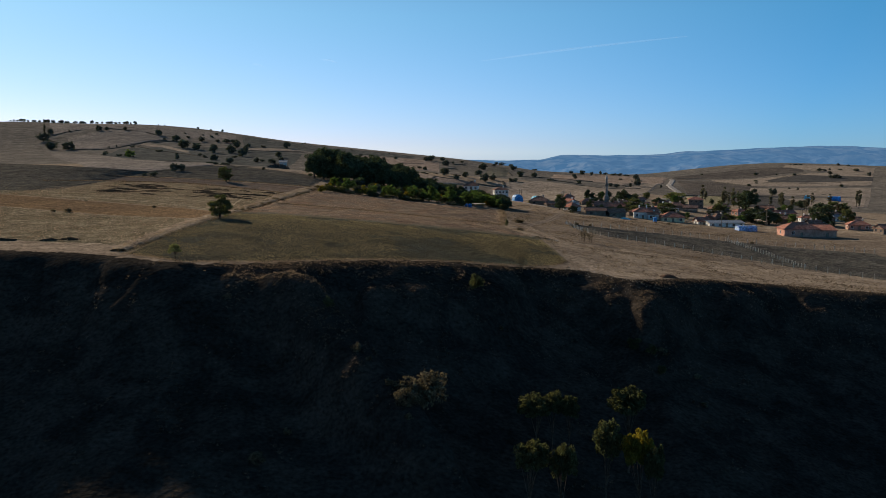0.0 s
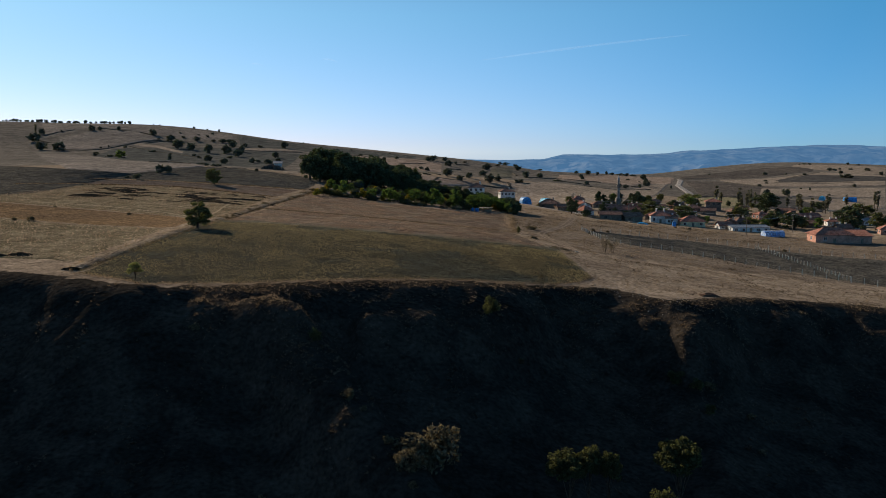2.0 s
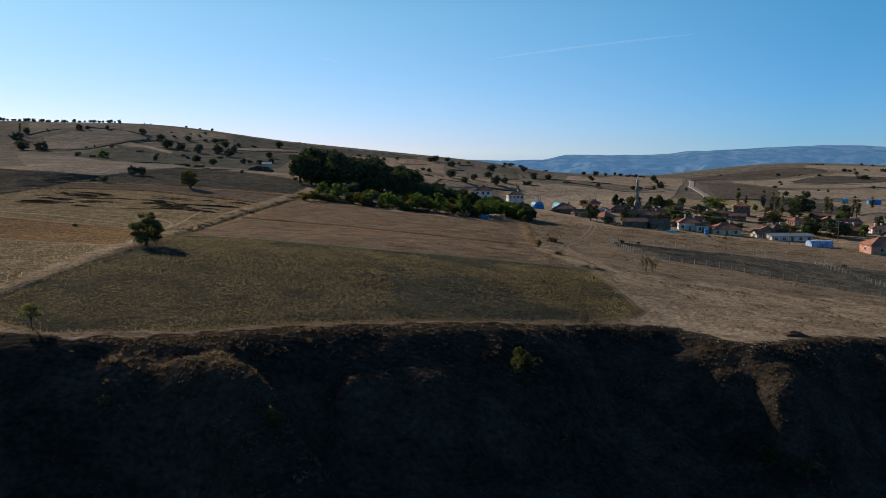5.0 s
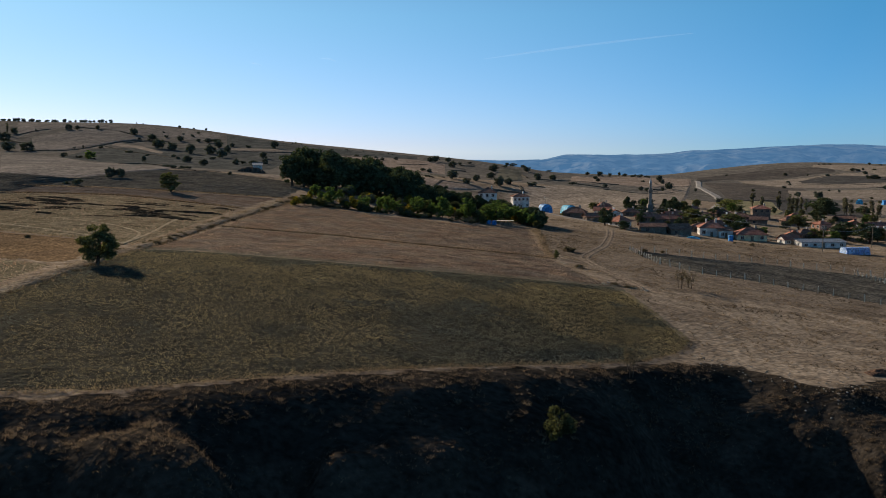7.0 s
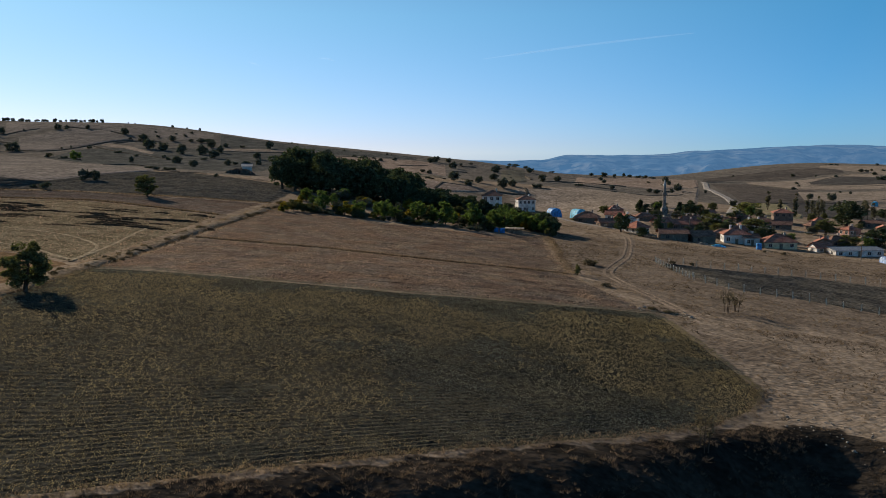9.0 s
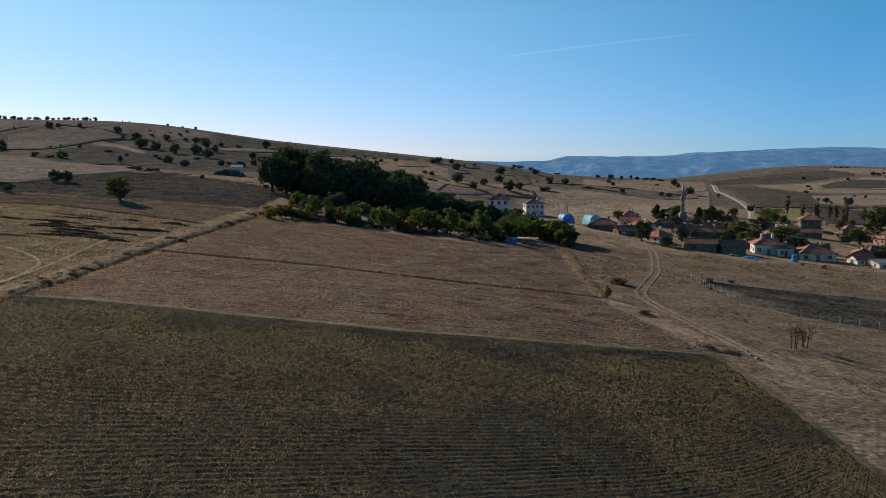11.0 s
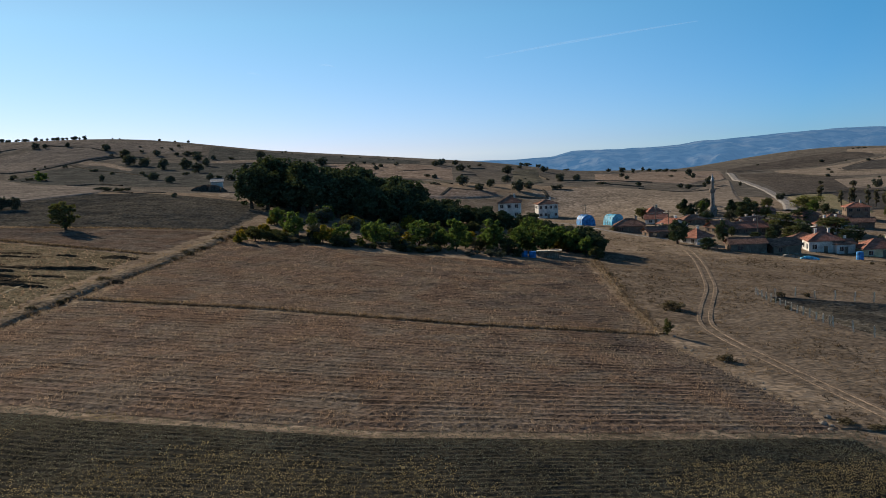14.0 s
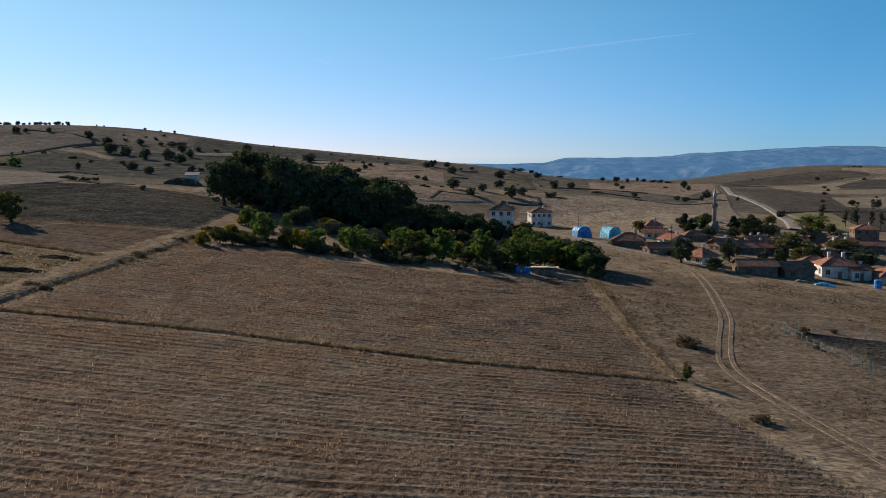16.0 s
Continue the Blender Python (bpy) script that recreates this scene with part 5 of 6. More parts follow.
VILLAGE_TREES += [
    ("dark", 173, 469, 11.1, 1.36), ("oak", 145, 428, 5.6, 1.67), ("dark", 150, 398, 6.2, 1.85), ("dark", 154, 387, 7.5, 1.48), ("dark", 178, 388, 10.1, 1.17),
    ("oak", 224, 466, 7.9, 1.71), ("oak", 192, 390, 7.6, 0.96), ("poplar", 244, 593, 11.8, 1.03), ("poplar", 303, 674, 9.9, 1.22), ("poplar", 331, 703, 8.4, 1.92),
    ("poplar", 344, 683, 14.5, 0.84), ("poplar", 340, 671, 14.3, 0.84), ("poplar", 162, 478, 7.5, 0.8), ("poplar", 164, 480, 6.9, 0.87), ("poplar", 172, 494, 8.4, 0.74),
    ("poplar", 185, 522, 10.3, 0.77), ("poplar", 193, 536, 9.9, 0.69), ("dark", 101, 462, 7.8, 1.11), ("oak", 95, 406, 4.2, 1.81), ("oak", 115, 424, 5.0, 2.1),
    ("oak", 137, 393, 4.1, 2.08), ("dark", 273, 624, 5.8, 2.06),
]
VILLAGE_TREES += [("poplar", 182 + 5.5 * k + 9 * ((k * 7) % 5 - 2) / 2, 540 + 11 * ((k * 5) % 7), 8 + (k * 3) % 4, 1.1) for k in range(14)]
LABELS = {"dark": "dense dark green garden tree among the houses", "oak": "olive green garden tree among the houses", "poplar": "slim pale poplar behind the village", "conifer": "dark pointed conifer beside the minaret", "walnut": "yellow green fruit tree between the houses", "willow": "pale yellow green willow behind the houses"}
for k, (kind, x, y, tall, wide) in enumerate(VILLAGE_TREES):
    tree(kind, x, y, tall * 1.12, LABELS[kind], "village trees", wide * 1.12, 2600 if kind != "poplar" else 700, 0.038 if kind != "poplar" else 0.03, 40 + k % 3)

built = [o.matrix_basis.translation for o in scene.objects if o.parent is None and o.name.split(".")[0] in ("house", "barn", "shed", "covered_haystack")]
for k in range(70):
    x = random.uniform(70, 215)
    y = random.uniform(385, 520) - (x - 60) * 0.12
    if min((b - Vector((x, y, b.z))).length for b in built) < 7.5:
        continue
    kind = random.choice(("scrub", "dark", "dark", "walnut", "oak"))
    tree(kind, x, y, random.uniform(2.6, 5.6), "leafy garden tree between village houses", "village trees", random.uniform(1.0, 1.35), 2600, 0.038, 40 + k % 3)

# ---- bushes on the ravine slope ----
RAVINE_TREES = [("ravine", 30.3, 128, 15.7, 0.9), ("ravine", 14.5, 124, 12.2, 1.0), ("ravine", 17.2, 125, 13.2, 0.66), ("ravine", 19.9, 125, 14.3, 0.46), ("ravine", 24, 113, 18.5, 0.54), ("ravine_gold", 27.7, 112, 19.1, 0.5), ("ravine", 11.6, 107, 16.7, 0.68), ("ravine", 16.3, 107, 17.1, 0.5), ("ravine", 29.4, 109, 19.0, 0.34)]
for k, (kind, x, y, tall, wide) in enumerate(RAVINE_TREES):
    tree(kind, x, y, tall * 0.93, "tall green tree rising from the shaded ravine" if kind == "ravine" else "yellowing tall tree rising from the shaded ravine", "ravine trees", wide * 1.05, 6400, 0.015, 60 + k % 3)
SLOPE_BUSHES = [("thorn", -3.8, 119.5, 7.6), ("thorn", -5.6, 115.5, 3.4), ("fresh", -19.4, 136, 1.9), ("thorn", -13.4, 125, 1.7), ("thorn", -4.9, 114, 1.2), ("thorn", -23.7, 119.5, 1.4), ("thorn", -26.9, 113.6, 2.1), ("fresh", 6.1, 156.4, 3.3), ("fresh", 37.8, 158.8, 2.8), ("fresh", 41, 156.9, 2.2),
                ("thorn", 43.6, 158.1, 1.9), ("fresh", 41.7, 152.4, 2.1), ("thorn", 11.2, 153.5, 1.1), ("thorn", 49.8, 155.7, 1.4), ("thorn", 48.6, 147.4, 1.2), ("thorn", -37.7, 140.5, 1.3), ("thorn", -11.5, 122.8, 0.9), ("thorn", -8, 118.1, 1.4)]
for k, (kind, x, y, tall) in enumerate(SLOPE_BUSHES):
    tree(kind, x, y, tall, {"thorn": "greyish dry thorn bush on the ravine slope", "fresh": "leafy green bush low on the ravine slope", "gold": "yellowing bush low on the ravine slope"}[kind], "ravine bushes", random.uniform(0.75, 1.0), 2400 if tall > 2.5 else 700, 0.045 if tall > 2.5 else 0.075, 50 + k % 2)
for x, y, tall in ((22.9, 312, 1.2), (22.4, 300, 0.9), (49, 299, 1.6), (54, 301, 1.3), (46, 294, 1.2), (45.5, 288, 1.1), (-59, 232, 1.5), (-59.5, 237, 1.3), (-58.8, 262, 1.0), (-57, 300, 1.2), (-55, 325, 1.4), (-54, 332, 1.7), (52.5, 397, 2.0), (56, 396, 2.2), (60, 393, 1.8), (97, 352, 1.6), (92, 354, 1.2), (-104, 226, 2.2), (-108, 226, 1.6), (-86, 243, 1.4), (-112, 256, 1.1), (110, 290, 1.5)):
    tree("thorn", x, y, tall * 0.75, "low grey brown thorn bush on a field margin", "margin bushes", 1.1, 700, 0.075, 50)

for k, (x, y) in enumerate(along(LEFT_BANK, 150)):  # low brown scrub all along the bank
    if y > 196 and random.random() < 0.62:
        tree("thorn", x + random.gauss(0.3, 0.7), y, random.uniform(0.45, 1.15), "low brown scrub on the grassy bank", "bank scrub", random.uniform(1.2, 1.9), 700, 0.075, 50)
for x, y, tall, wide, label in ((26.3, 281.3, 1.7, 2.0, "round brown thorn bush on the pasture"), (23.6, 250.4, 1.1, 1.6, "low brown thorn bush beside the track"), (46.3, 414, 1.6, 1.6, "brown bush beside the lane")):
    tree("thorn", x, y, tall, label, "margin bushes", wide, 700, 0.075, 50)
tree("oak", 20.4, 262.5, 2.2, "tiny dark tree at a field corner", "margin bushes", 0.7, 1300, 0.05, 3)

# bare saplings
def sapling(x, y, tall, label):
    ob = new("sapling")
    ob.matrix_basis = pose(x, y, z_at(x, y) - 0.1)
    rng = np.random.default_rng(int(x * 10) + 999)
    tips = []
    for k in range(3):
        bm = bmesh.new()
        a = rng.uniform(0, 6.28)
        foot, head = Vector((0.35 * math.cos(a), 0.35 * math.sin(a), 0)), Vector((0.6 * math.cos(a), 0.6 * math.sin(a), tall * rng.uniform(0.75, 1)))
        tube(bm, [foot, foot.lerp(head, 0.5), head], [0.06, 0.045, 0.012], 5)
        stem = part("stem", bm, BARK, ob)
        for j in range(9):
            p = foot.lerp(head, 0.4 + 0.58 * j / 9)
            q = p + Vector((rng.normal() * 0.42, rng.normal() * 0.42, rng.uniform(0.2, 0.7)))
            bm = bmesh.new()
            tube(bm, [p, q], [0.022, 0.006], 4)
            part("twig", bm, BARK, stem)
            tips += [p.lerp(q, rng.uniform(0.4, 1.0)) for _ in range(14)]
    leaf_mesh("foliage", np.array(tips) + rng.normal(size=(len(tips), 3)) * 0.2, 0.12, rng, LEAF_DRY, ob)
    return tagged(ob, label, "sapling")


sapling(41, 239, 3.6, "spindly half bare sapling in the pasture")
sapling(43.5, 241, 3.0, "thin half bare sapling beside another")
sapling(16.6, 173, 3.6, "bare grey sapling on the ravine edge")


# ---- grass, crop and straw ----
def blades(name, xy, size, count, mat, label, category, lean=0.45, lift=0.0, wide=0.10, seed=3):
    """Tufts of narrow blades at the places xy, one mesh."""
    rng = np.random.default_rng(seed)
    z = height(xy[:, 0], xy[:, 1]) + lift
    base = np.repeat(np.stack([xy[:, 0], xy[:, 1], z], -1), count, 0)
    s = np.repeat(size, count) * rng.uniform(0.6, 1.2, len(base))
    base[:, :2] += rng.normal(size=(len(base), 2)) * (s * 0.28)[:, None]
    a = rng.uniform(0, 2 * math.pi, len(base))
    side = np.stack([np.cos(a), np.sin(a), np.zeros_like(a)], -1) * (s * wide)[:, None]
    tip = base + np.stack([rng.normal(size=len(base)) * lean, rng.normal(size=len(base)) * lean, np.ones(len(base))], -1) * s[:, None]
    base[:, 2] -= 0.06
    v = np.stack([base - side, base + side, tip], 1).reshape(-1, 3)
    ob = mesh_object(name, v, np.arange(len(v)).reshape(-1, 3), mat)
    return tagged(ob, label, category, kind="stuff")


rng = np.random.default_rng(5)


def crop_end(y):
    """The eastern end of the crop and stubble fields, where the pasture begins."""
    return np.interp(y, [178, 186, 193, 201, 213, 225, 238, 262, 300, 335], [20, 26.5, 30, 30.3, 29.3, 27.2, 22.5, 20, 23, 21])


def rut_x(y):
    """Where the dirt track runs."""
    line = np.array(TRACK)[::-1]
    return np.interp(y, line[:, 1], line[:, 0])


# the slope and its rim
p = np.stack([rng.uniform(-105, 112, 110000), rng.uniform(100, 215, 110000)], -1)
d = np.interp(p[:, 0], RIM_X, RIM_Y) - p[:, 1]
thick = 0.7 * rough(p[:, 0], p[:, 1], 7, 61) + 0.8 * rough(p[:, 0], p[:, 1], 1.7, 66) + 0.45 * spur(p[:, 0], p[:, 1]) - 0.7 * step(-38, -56, p[:, 0])
p = p[(d > -2.0) & (d < 75) & (thick > -0.1 + 0.022 * np.maximum(d, 0))]
blades("slope_grass", p, rng.uniform(0.10, 0.26, len(p)), 9, SLOPE_TUFT, "clumps of dry grass on the ravine slope", "grass", 0.9, wide=0.07)
p = np.stack([rng.uniform(-70, 62, 26000), rng.uniform(104, 200, 26000)], -1)
d = np.interp(p[:, 0], RIM_X, RIM_Y) - p[:, 1]
bumpy = rough(p[:, 0], p[:, 1], 6, 161) + 0.7 * rough(p[:, 0], p[:, 1], 1.6, 166) + 0.6 * spur(p[:, 0], p[:, 1]) + 0.75 * step(17, 5, d) * step(-52, -34, p[:, 0])
p = p[(d > -0.5) & (d < 62) & (bumpy > 0.62)]
blades("slope_tussocks", p, rng.uniform(0.16, 0.36, len(p)), 26, SLOPE_TUFT, "rounded tussocks of pale dry grass on the ravine slope", "grass", 1.0, wide=0.06, seed=8)
# the rough pasture
p = np.stack([rng.uniform(16, 150, 38000), rng.uniform(184, 400, 38000)], -1)
open_ground = (p[:, 0] > crop_end(p[:, 1])) & ~((p[:, 0] > 46) & (p[:, 1] > 302 - 0.1 * p[:, 0] - (p[:, 0] - 46) * 0.55 - 30) & (p[:, 1] < 303 - (p[:, 0] > 80) * (p[:, 0] - 80) * 0.3))
p = p[open_ground & (rough(p[:, 0], p[:, 1] * 2, 5, 62) > -0.05)]
p = p[np.abs(p[:, 0] - rut_x(p[:, 1])) > 1.7]
blades("pasture_grass", p, rng.uniform(0.15, 0.36, len(p)), 9, GRASS_TUFT, "tufts of dry grass on the rough pasture", "grass", 0.8, wide=0.08)
p = np.stack([rng.uniform(16, 120, 34000), rng.uniform(184, 390, 34000)], -1)
clear = (p[:, 0] > crop_end(p[:, 1])) & ~((p[:, 0] > 45) & (p[:, 1] > 300 - (p[:, 0] - 46) * 0.85) & (p[:, 1] < 301))
p = p[clear & (rough(p[:, 0], p[:, 1], 7, 64) + 0.6 * rough(p[:, 0], p[:, 1], 1.5, 65) > 0.42 - 0.16 * step(250, 300, p[:, 1]) - 0.14 * step(240, 232, p[:, 1]))]
p = p[np.abs(p[:, 0] - rut_x(p[:, 1])) > 1.9]
blades("dark_tussocks", p, rng.uniform(0.15, 0.34, len(p)), 8, TUSSOCK, "dark low tussocks scattered over the pasture", "grass", 0.8, wide=0.1)
# the banks
lines = [(LEFT_BANK, 3200, 1.2, 0.75), (shifted(MID_LINE, 0.4), 800, 0.3, 0.4), (shifted(RIM_EDGE, 0.5), 2600, 0.5, -0.1), ([(19.8, 263), (20.5, 285), (22.4, 310), (23, 331)], 700, 0.7, 0.25), ([(-157, 321), (-129, 326), (-100, 328), (-61, 312)], 900, 0.5, 0.1), ([(-139, 344), (-93, 345), (-57, 347)], 700, 0.5, 0.1), ([(-128, 236.5), (-73, 214.5)], 500, 0.5, 0.1), ([(-147, 271.5), (-76, 243.5)], 500, 0.5, 0.1)]
pts, sizes = [], []
for line, n, spread_by, up in lines:
    q = along(line, n) + rng.normal(size=(n, 2)) * spread_by
    pts.append(q)
    sizes.append(rng.uniform(0.15, 0.48, n) * (1.0 if up > 0.5 else 0.8 if up > 0 else 0.45))
p = np.concatenate(pts)
blades("bank_grass", p, np.concatenate(sizes), 5, GRASS_TUFT, "tall dry grass along banks and field margins", "grass", 0.6, 0.16, 0.12)


# brown bank scrub; along MID_LINE the dark blades stand in for the step's shade
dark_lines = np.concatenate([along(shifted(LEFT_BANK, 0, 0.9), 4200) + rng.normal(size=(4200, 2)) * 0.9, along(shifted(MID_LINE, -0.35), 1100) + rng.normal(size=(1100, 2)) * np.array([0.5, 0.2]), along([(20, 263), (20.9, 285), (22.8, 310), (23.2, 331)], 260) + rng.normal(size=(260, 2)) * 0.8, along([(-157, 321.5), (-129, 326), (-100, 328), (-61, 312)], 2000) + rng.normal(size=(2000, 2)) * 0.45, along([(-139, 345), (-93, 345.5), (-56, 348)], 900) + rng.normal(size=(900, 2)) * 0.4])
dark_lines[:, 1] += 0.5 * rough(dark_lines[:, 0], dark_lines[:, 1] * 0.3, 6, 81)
blades("bank_scrub", dark_lines, rng.uniform(0.12, 0.36, len(dark_lines)), 8, TUSSOCK, "dark brown scrub along banks, also darkening their shaded sides", "grass", 0.8, 0.12, 0.08)


def plant_rows(near_edge, far_edge, spacing, gap, jitter):
    width = max(np.hypot(*np.diff(np.array(e, float), axis=0).T).sum() for e in (near_edge, far_edge))
    depth = np.hypot(*(np.mean(far_edge, 0) - np.mean(near_edge, 0)))
    cols, rows = int(width / gap), int(depth / spacing)
    a, b = along(near_edge, cols), along(far_edge, cols)
    k = ((np.arange(rows) + 0.5) / rows)[:, None, None]
    q = (a[None] * (1 - k) + b[None] * k).reshape(-1, 2)
    return q + rng.normal(size=q.shape) * jitter


# the low crop, plant by plant
p = plant_rows(RIM_EDGE, shifted(CROP_TOP, 0.8), 0.66, 0.46, 0.09)
p[:, 1] += 0.2 * rough(p[:, 0], p[:, 1], 4, 67)
p = p[rng.random(len(p)) < 0.95]
tall = rng.uniform(0.14, 0.34, len(p)) * (1.3 + 0.9 * rough(p[:, 0], p[:, 1], 1.3, 68))
ripe = 1.9 * rough(p[:, 0], p[:, 1] * 1.4, 15, 143) + 0.6 * rough(p[:, 0], p[:, 1], 4, 147) + 0.25 * rng.normal(size=len(p)) + 0.35 * step(-5, -35, p[:, 0]) - 0.9 * step(6, 2, np.interp(p[:, 0], *np.array(CROP_TOP).T) - p[:, 1])
for chosen, mat, label in ((ripe > 0.15, CROP_YELLOW, "withering yellow crop plants in rows"), (ripe <= 0.15, CROP_GREEN, "dark grey green crop plants in rows")):
    q, up = p[chosen], tall[chosen]
    c = np.repeat(np.stack([q[:, 0], q[:, 1], height(q[:, 0], q[:, 1], False) + 0.11], -1), 17, 0)
    c += rng.normal(size=c.shape) * np.array([0.15, 0.13, 0.03])
    c[:, 2] += rng.uniform(0, 1, len(c)) * np.repeat(up, 17)
    tagged(leaf_mesh("crop_plants", c, 0.051, rng, mat, None), label, "crop", kind="stuff")
# straw left standing in the stubble
for near_edge, far_edge in ((shifted(CROP_TOP, 1.4), shifted(MID_LINE, -1)), (shifted(MID_LINE, 1.4), shifted(ORCHARD_EDGE, -0.4))):
    p = plant_rows(near_edge, far_edge, 0.43, 0.22, 0.1)
    p = p[rough(p[:, 0], p[:, 1], 2.5, 63) + rng.normal(size=len(p)) * 0.5 > -0.1]
    blades("stubble_straw", p, rng.uniform(0.14, 0.28, len(p)), 3, STRAW_BLADE, "short cut straw standing in rows", "straw", 0.6, 0.09, 0.1)
p = np.concatenate([plant_rows([(-125, 182), (-93, 174), (-71, 170), (-66, 166)], [(-128, 235), (-73, 213), (-63, 206)], 1.3, 0.8, 0.25), plant_rows([(-147, 273), (-76, 245), (-62, 233)], [(-129, 324), (-100, 326), (-61, 310)], 1.3, 0.8, 0.25)])
blades("mown_straw", p, rng.uniform(0.15, 0.35, len(p)), 3, STRAW_BLADE, "pale mown straw lying in swaths", "straw", 0.8, 0.14, 0.2)

# the heaps of dark cut stalks in the mown field
def heap(x, y, turn, long, wide, tall, mat, name, label, group):
    n, m = 31, 7
    u, v = np.meshgrid(np.linspace(-1, 1, n), np.linspace(-1, 1, m), indexing="ij")
    r = np.clip(1 - u ** 2, 0, 1) * np.clip(1 - v ** 2, 0, 1)
    c, s = math.cos(radians(turn)), math.sin(radians(turn))
    lx, ly = u * long / 2, v * wide / 2 * (1 + 0.6 * rough(u * long / 2 + x, v * 0 + y, 1.6, 9)) + 0.45 * rough(u * long / 3 + x, v * 0 + y, 2.2, 19) * wide
    px, py = x + lx * c - ly * s, y + lx * s + ly * c
    pz = height(px, py, False) + 0.02 + tall * np.sqrt(r) * (1 + min(0.55, 0.3 / tall) * rough(px, py, 0.9, 29)) - 0.12 * (r <= 0)
    ob = mesh_object(name, np.stack([px, py, pz], -1).reshape(-1, 3), grid_faces(n, m), mat)
    return tagged(ob, label, "heap", group)


for k in range(64):
    u = random.random()
    x = random.uniform(-124, -64)
    y = 284 + (x + 124) * -0.12 + u * 40 + random.uniform(-1, 1)
    if y > 318 + (x + 124) * -0.12:
        continue
    heap(x, y, -8 + random.uniform(-10, 10), random.uniform(4, 15), random.uniform(0.8, 1.9), random.uniform(0.25, 0.55), HEAP, "straw_mound", "dark flattened straw mound in the mown field", "straw mounds")
for x, y, w in ((-100, 172.5, 5), (-93, 173, 4), (-84, 173.5, 4), (-80, 174, 5), (-58.3, 247, 3), (-56, 284, 2)):
    heap(x, y, 4, w, 1.2, 0.5, HEAP, "straw_mound", "dark straw mound at a field edge", "straw mounds")
heap(-90.5, 451.5, 5, 12, 6, 2.4, TILLED, "earth_mound", "dark earth mound beside the white hut", "")
heap(52, 186.3, 8, 4.5, 2.0, 0.5, BRUSH, "brush_pile", "reddish brown heap of cut brush on the pasture", "")
heap(27.5, 229, 10, 5, 2.0, 0.16, DRY_GRASS, "rubble_mound", "low mound of earth and rubble", "")
for x, y, tall in ((26.2, 229.2, 0.7), (28.4, 228.6, 0.6), (29.8, 229.4, 0.5)):
    tree("thorn", x, y, tall, "low tangle of cut branches on rubble", "margin bushes", 2.2, 700, 0.075, 50)


# ---- stones ----
def stone(x, y, size, mat, label, group, seed):
    bm = bmesh.new()
    bmesh.ops.create_icosphere(bm, subdivisions=1, radius=size)
    for v in bm.verts:
        v.co *= 1 + 0.35 * noise.noise(v.co * 3 / size + Vector((seed, 0, 0)))
        v.co.z *= 0.65
    me = bpy.data.meshes.new("rock")
    bm.to_mesh(me)
    bm.free()
    me.materials.append(mat)
    ob = new("rock", me)
    ob.matrix_basis = pose(x, y, z_at(x, y) + size * 0.2, 0, 0, seed * 40)
    return tagged(ob, label, "rock", group)


for k in range(150):
    u = random.random()
    x = 29 + 18 * u + random.gauss(0, 2)
    y = float(np.interp(x, RIM_X, RIM_Y)) - 0.5 + random.gauss(0.0, 3.0)
    stone(x, y, abs(random.gauss(0.04, 0.05)) + 0.045, STONE, "pale grey limestone lump on the ravine rim", "rim rocks", k)
for k in range(12):
    stone(random.uniform(24, 32), random.gauss(229, 1.3), abs(random.gauss(0.12, 0.1)) + 0.08, STONE, "pale rubble lump beside the track", "rubble", k)
for k in range(40):
    t_at = random.random()
    stone(24 - 4 * t_at + random.gauss(0, 1.0), 232 + 30 * t_at + random.gauss(0, 1.2), abs(random.gauss(0.05, 0.06)) + 0.05, STONE, "loose field stone on the pasture", "field stones", k)


# ---- small things by the orchard and the houses ----
def lean_to(x, y, turn):
    ob = new("orchard_shelter")
    ob.matrix_basis = pose(x, y, z_at(x, y) - 0.1, 0, 0, turn)
    for px in (-2.2, -0.7, 0.8, 2.2):
        bm = bmesh.new()
        tube(bm, [(px, 0, 0), (px + 0.05, 0, 1.75)], [0.06, 0.05], 5)
        part("post", bm, WOOD, ob)
    for k in range(9):
        bm = bmesh.new()
        box(bm, -2.6 + k * 0.58, -2.06 + k * 0.58, -0.7, 1.3, 1.76 + 0.02 * (k % 2), 1.83 + 0.02 * (k % 2))
        part("roof_board", bm, POST_WOOD, ob, "pale weathered roof board")
    bm = bmesh.new()
    box(bm, -1.8, 1.9, 0.9, 1.0, 0.0, 1.3)
    part("back_board", bm, WOOD, ob)
    return tagged(ob, "rough wooden shelter with a pale roof beside the orchard", "shelter")


lean_to(14.2, 331.5, -6)


def drum(x, y, tall, radius, mat, label):
    ob = new("water_drum")
    ob.matrix_basis = pose(x, y, z_at(x, y) - 0.05)
    bm = bmesh.new()
    tube(bm, [(0, 0, 0), (0, 0, 0.06), (0, 0, tall * 0.33), (0, 0, tall * 0.35), (0, 0, tall * 0.37), (0, 0, tall - 0.05), (0, 0, tall)], [radius, radius * 1.03, radius, radius * 1.04, radius, radius, radius * 0.95], 14)
    body = part("barrel", bm, mat, ob)
    bm = bmesh.new()
    tube(bm, [(0, 0, tall), (0, 0, tall + 0.05)], [radius * 0.6, radius * 0.55], 12)
    part("lid", bm, mat, ob)
    return tagged(ob, label, "barrel")


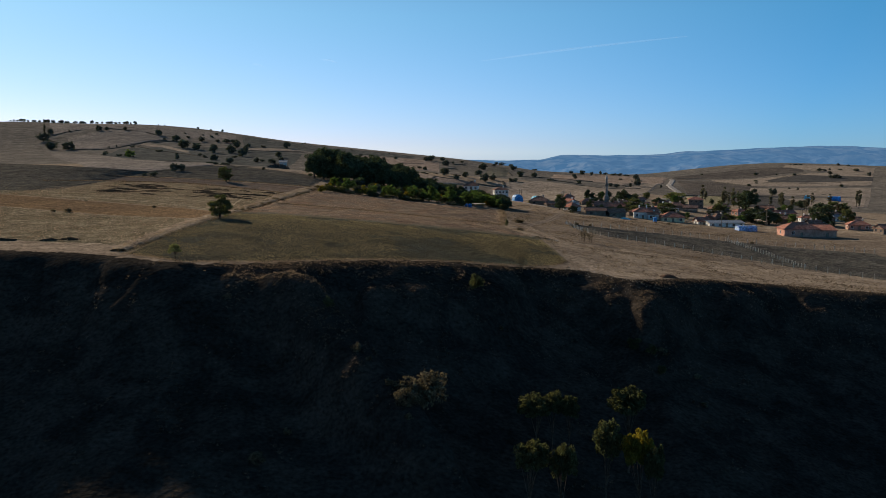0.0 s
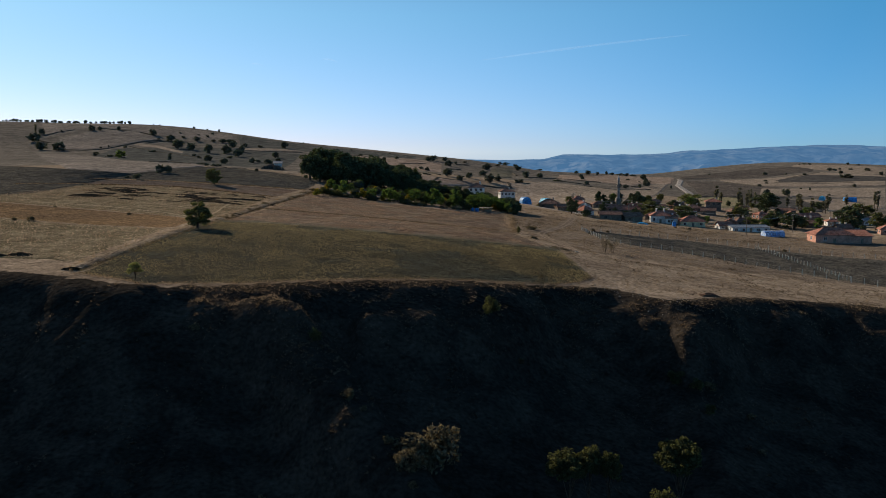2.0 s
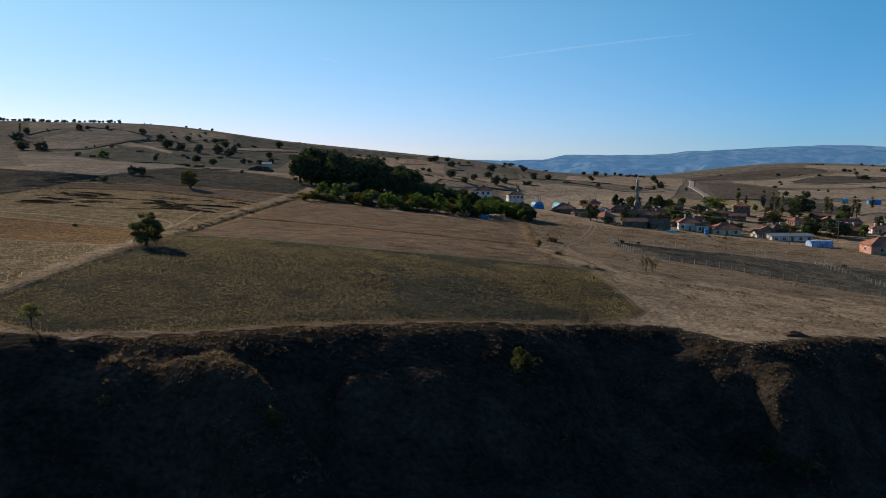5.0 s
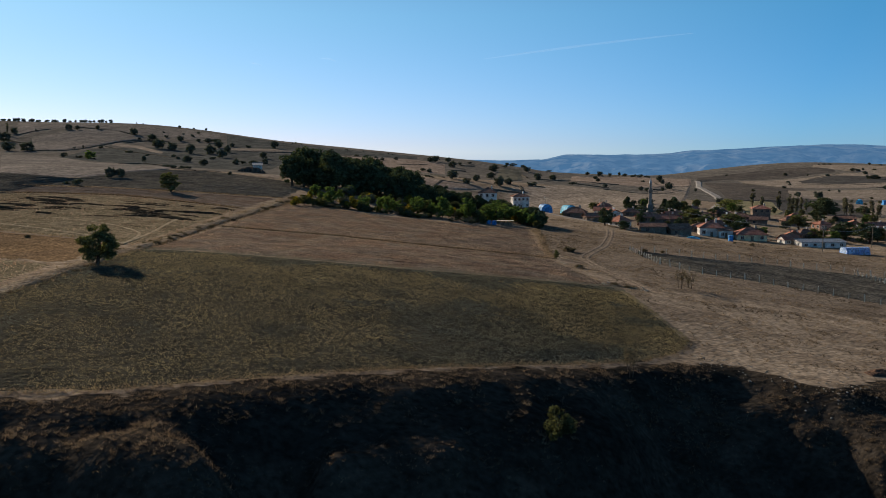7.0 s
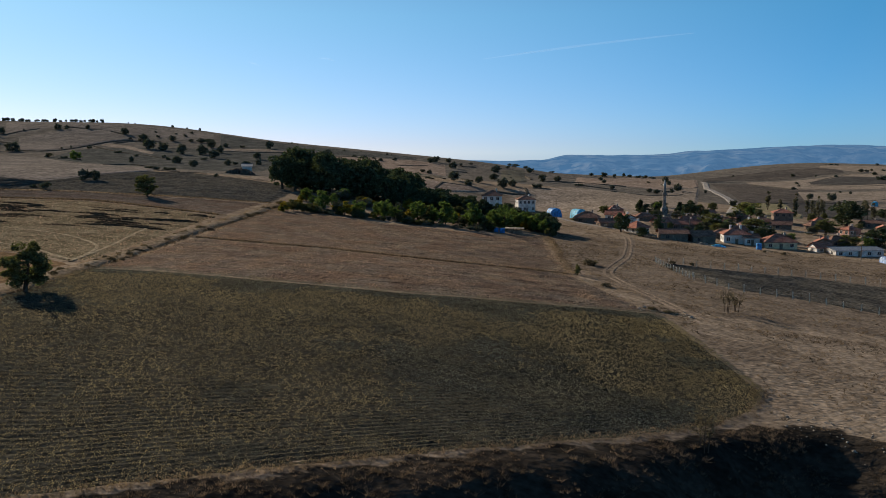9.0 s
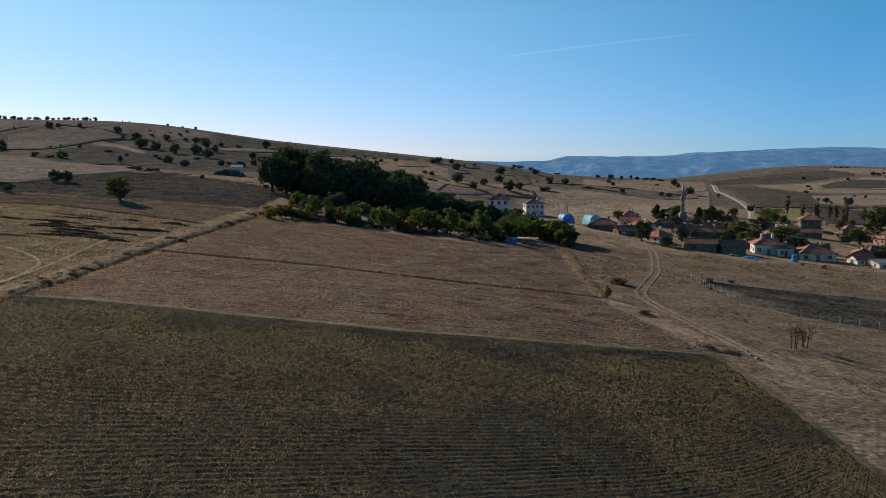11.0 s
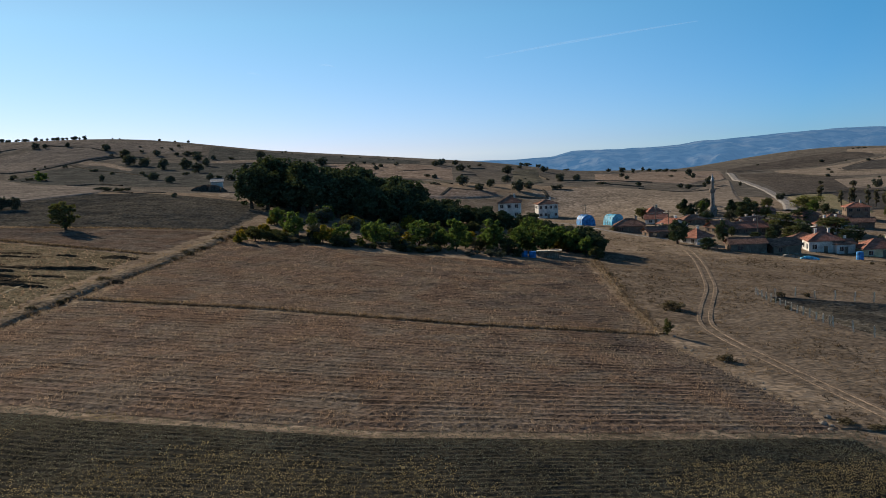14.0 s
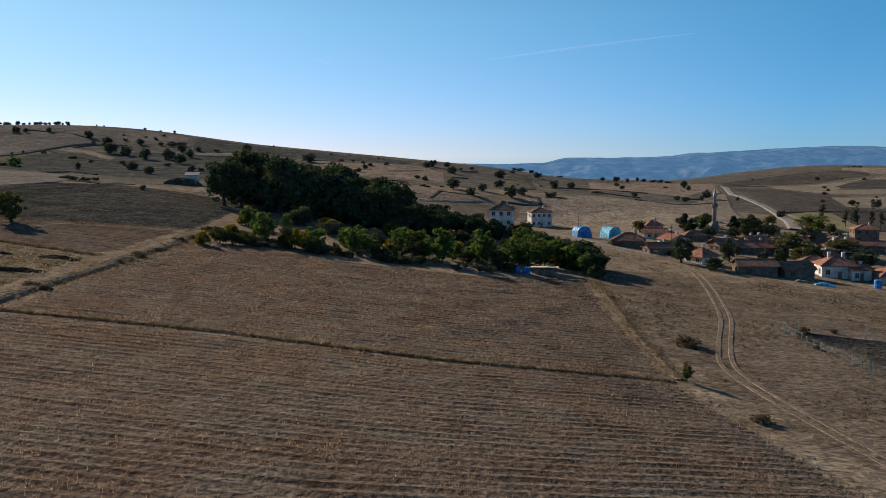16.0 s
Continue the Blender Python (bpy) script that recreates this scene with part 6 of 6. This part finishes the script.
drum(10.8, 332, 1.3, 0.75, TARP, "blue plastic water drum under the orchard trees")
drum(9.2, 332.6, 1.2, 0.6, TARP, "blue plastic water drum under the orchard trees")
drum(94.2, 364, 2.0, 0.85, TARP, "tall blue water tank beside a house")
heap(80.1, 359.5, -10, 4.5, 1.6, 0.7, TARP_PALE, "crumpled_tarpaulin", "crumpled turquoise tarpaulin on the ground", "")
heap(76.5, 362.5, -20, 3.5, 1.2, 0.6, STONE, "debris_pile", "pale heap of timber and stones", "")
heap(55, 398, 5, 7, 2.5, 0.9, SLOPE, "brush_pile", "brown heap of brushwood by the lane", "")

# ---- trails of high aircraft ----
TRAIL = bpy.data.materials.new("ice_trail")
TRAIL.use_nodes = True
tn = TRAIL.node_tree.nodes
veil, clear, blend = tn.new("ShaderNodeBsdfTranslucent"), tn.new("ShaderNodeBsdfTransparent"), tn.new("ShaderNodeMixShader")
veil.inputs[0].default_value = (0.9, 0.9, 0.9, 1)
blend.inputs[0].default_value = 0.036
for a, b in ((clear.outputs[0], blend.inputs[1]), (veil.outputs[0], blend.inputs[2]), (blend.outputs[0], tn["Material Output"].inputs["Surface"])):
    TRAIL.node_tree.links.new(a, b)


def trail(ax, az, bx, bz, wide, label):
    """A thin band of ice cloud, by the slopes at which it is seen from the ravine."""
    n, dist = 30, 4600.0
    k = np.linspace(0, 1, n)
    x, z = (ax + (bx - ax) * k) * dist, (az + (bz - az) * k + 0.0015 * np.sin(k * 3)) * dist + 16
    w = wide * np.sin(np.clip(k, 0.03, 0.97) * math.pi) ** 0.5 * (1 + 0.3 * rough(k * 40, k * 0, 3, 71))
    v = np.concatenate([np.stack([x, np.full(n, dist), z - w], -1), np.stack([x, np.full(n, dist), z + w], -1)])
    ob = mesh_object("contrail", v, grid_faces(2, n), TRAIL)
    ob.visible_shadow = False
    return tagged(ob, label, "contrail", kind="structure")


trail(0.045, 0.109, 0.29, 0.138, 5.5, "long faint white vapour trail in a clear sky")
trail(-0.146, 0.110, -0.128, 0.1065, 4.0, "short white vapour trail in a clear sky")
trail(-0.23, 0.105, -0.215, 0.101, 3.0, "short white vapour trail in a clear sky")
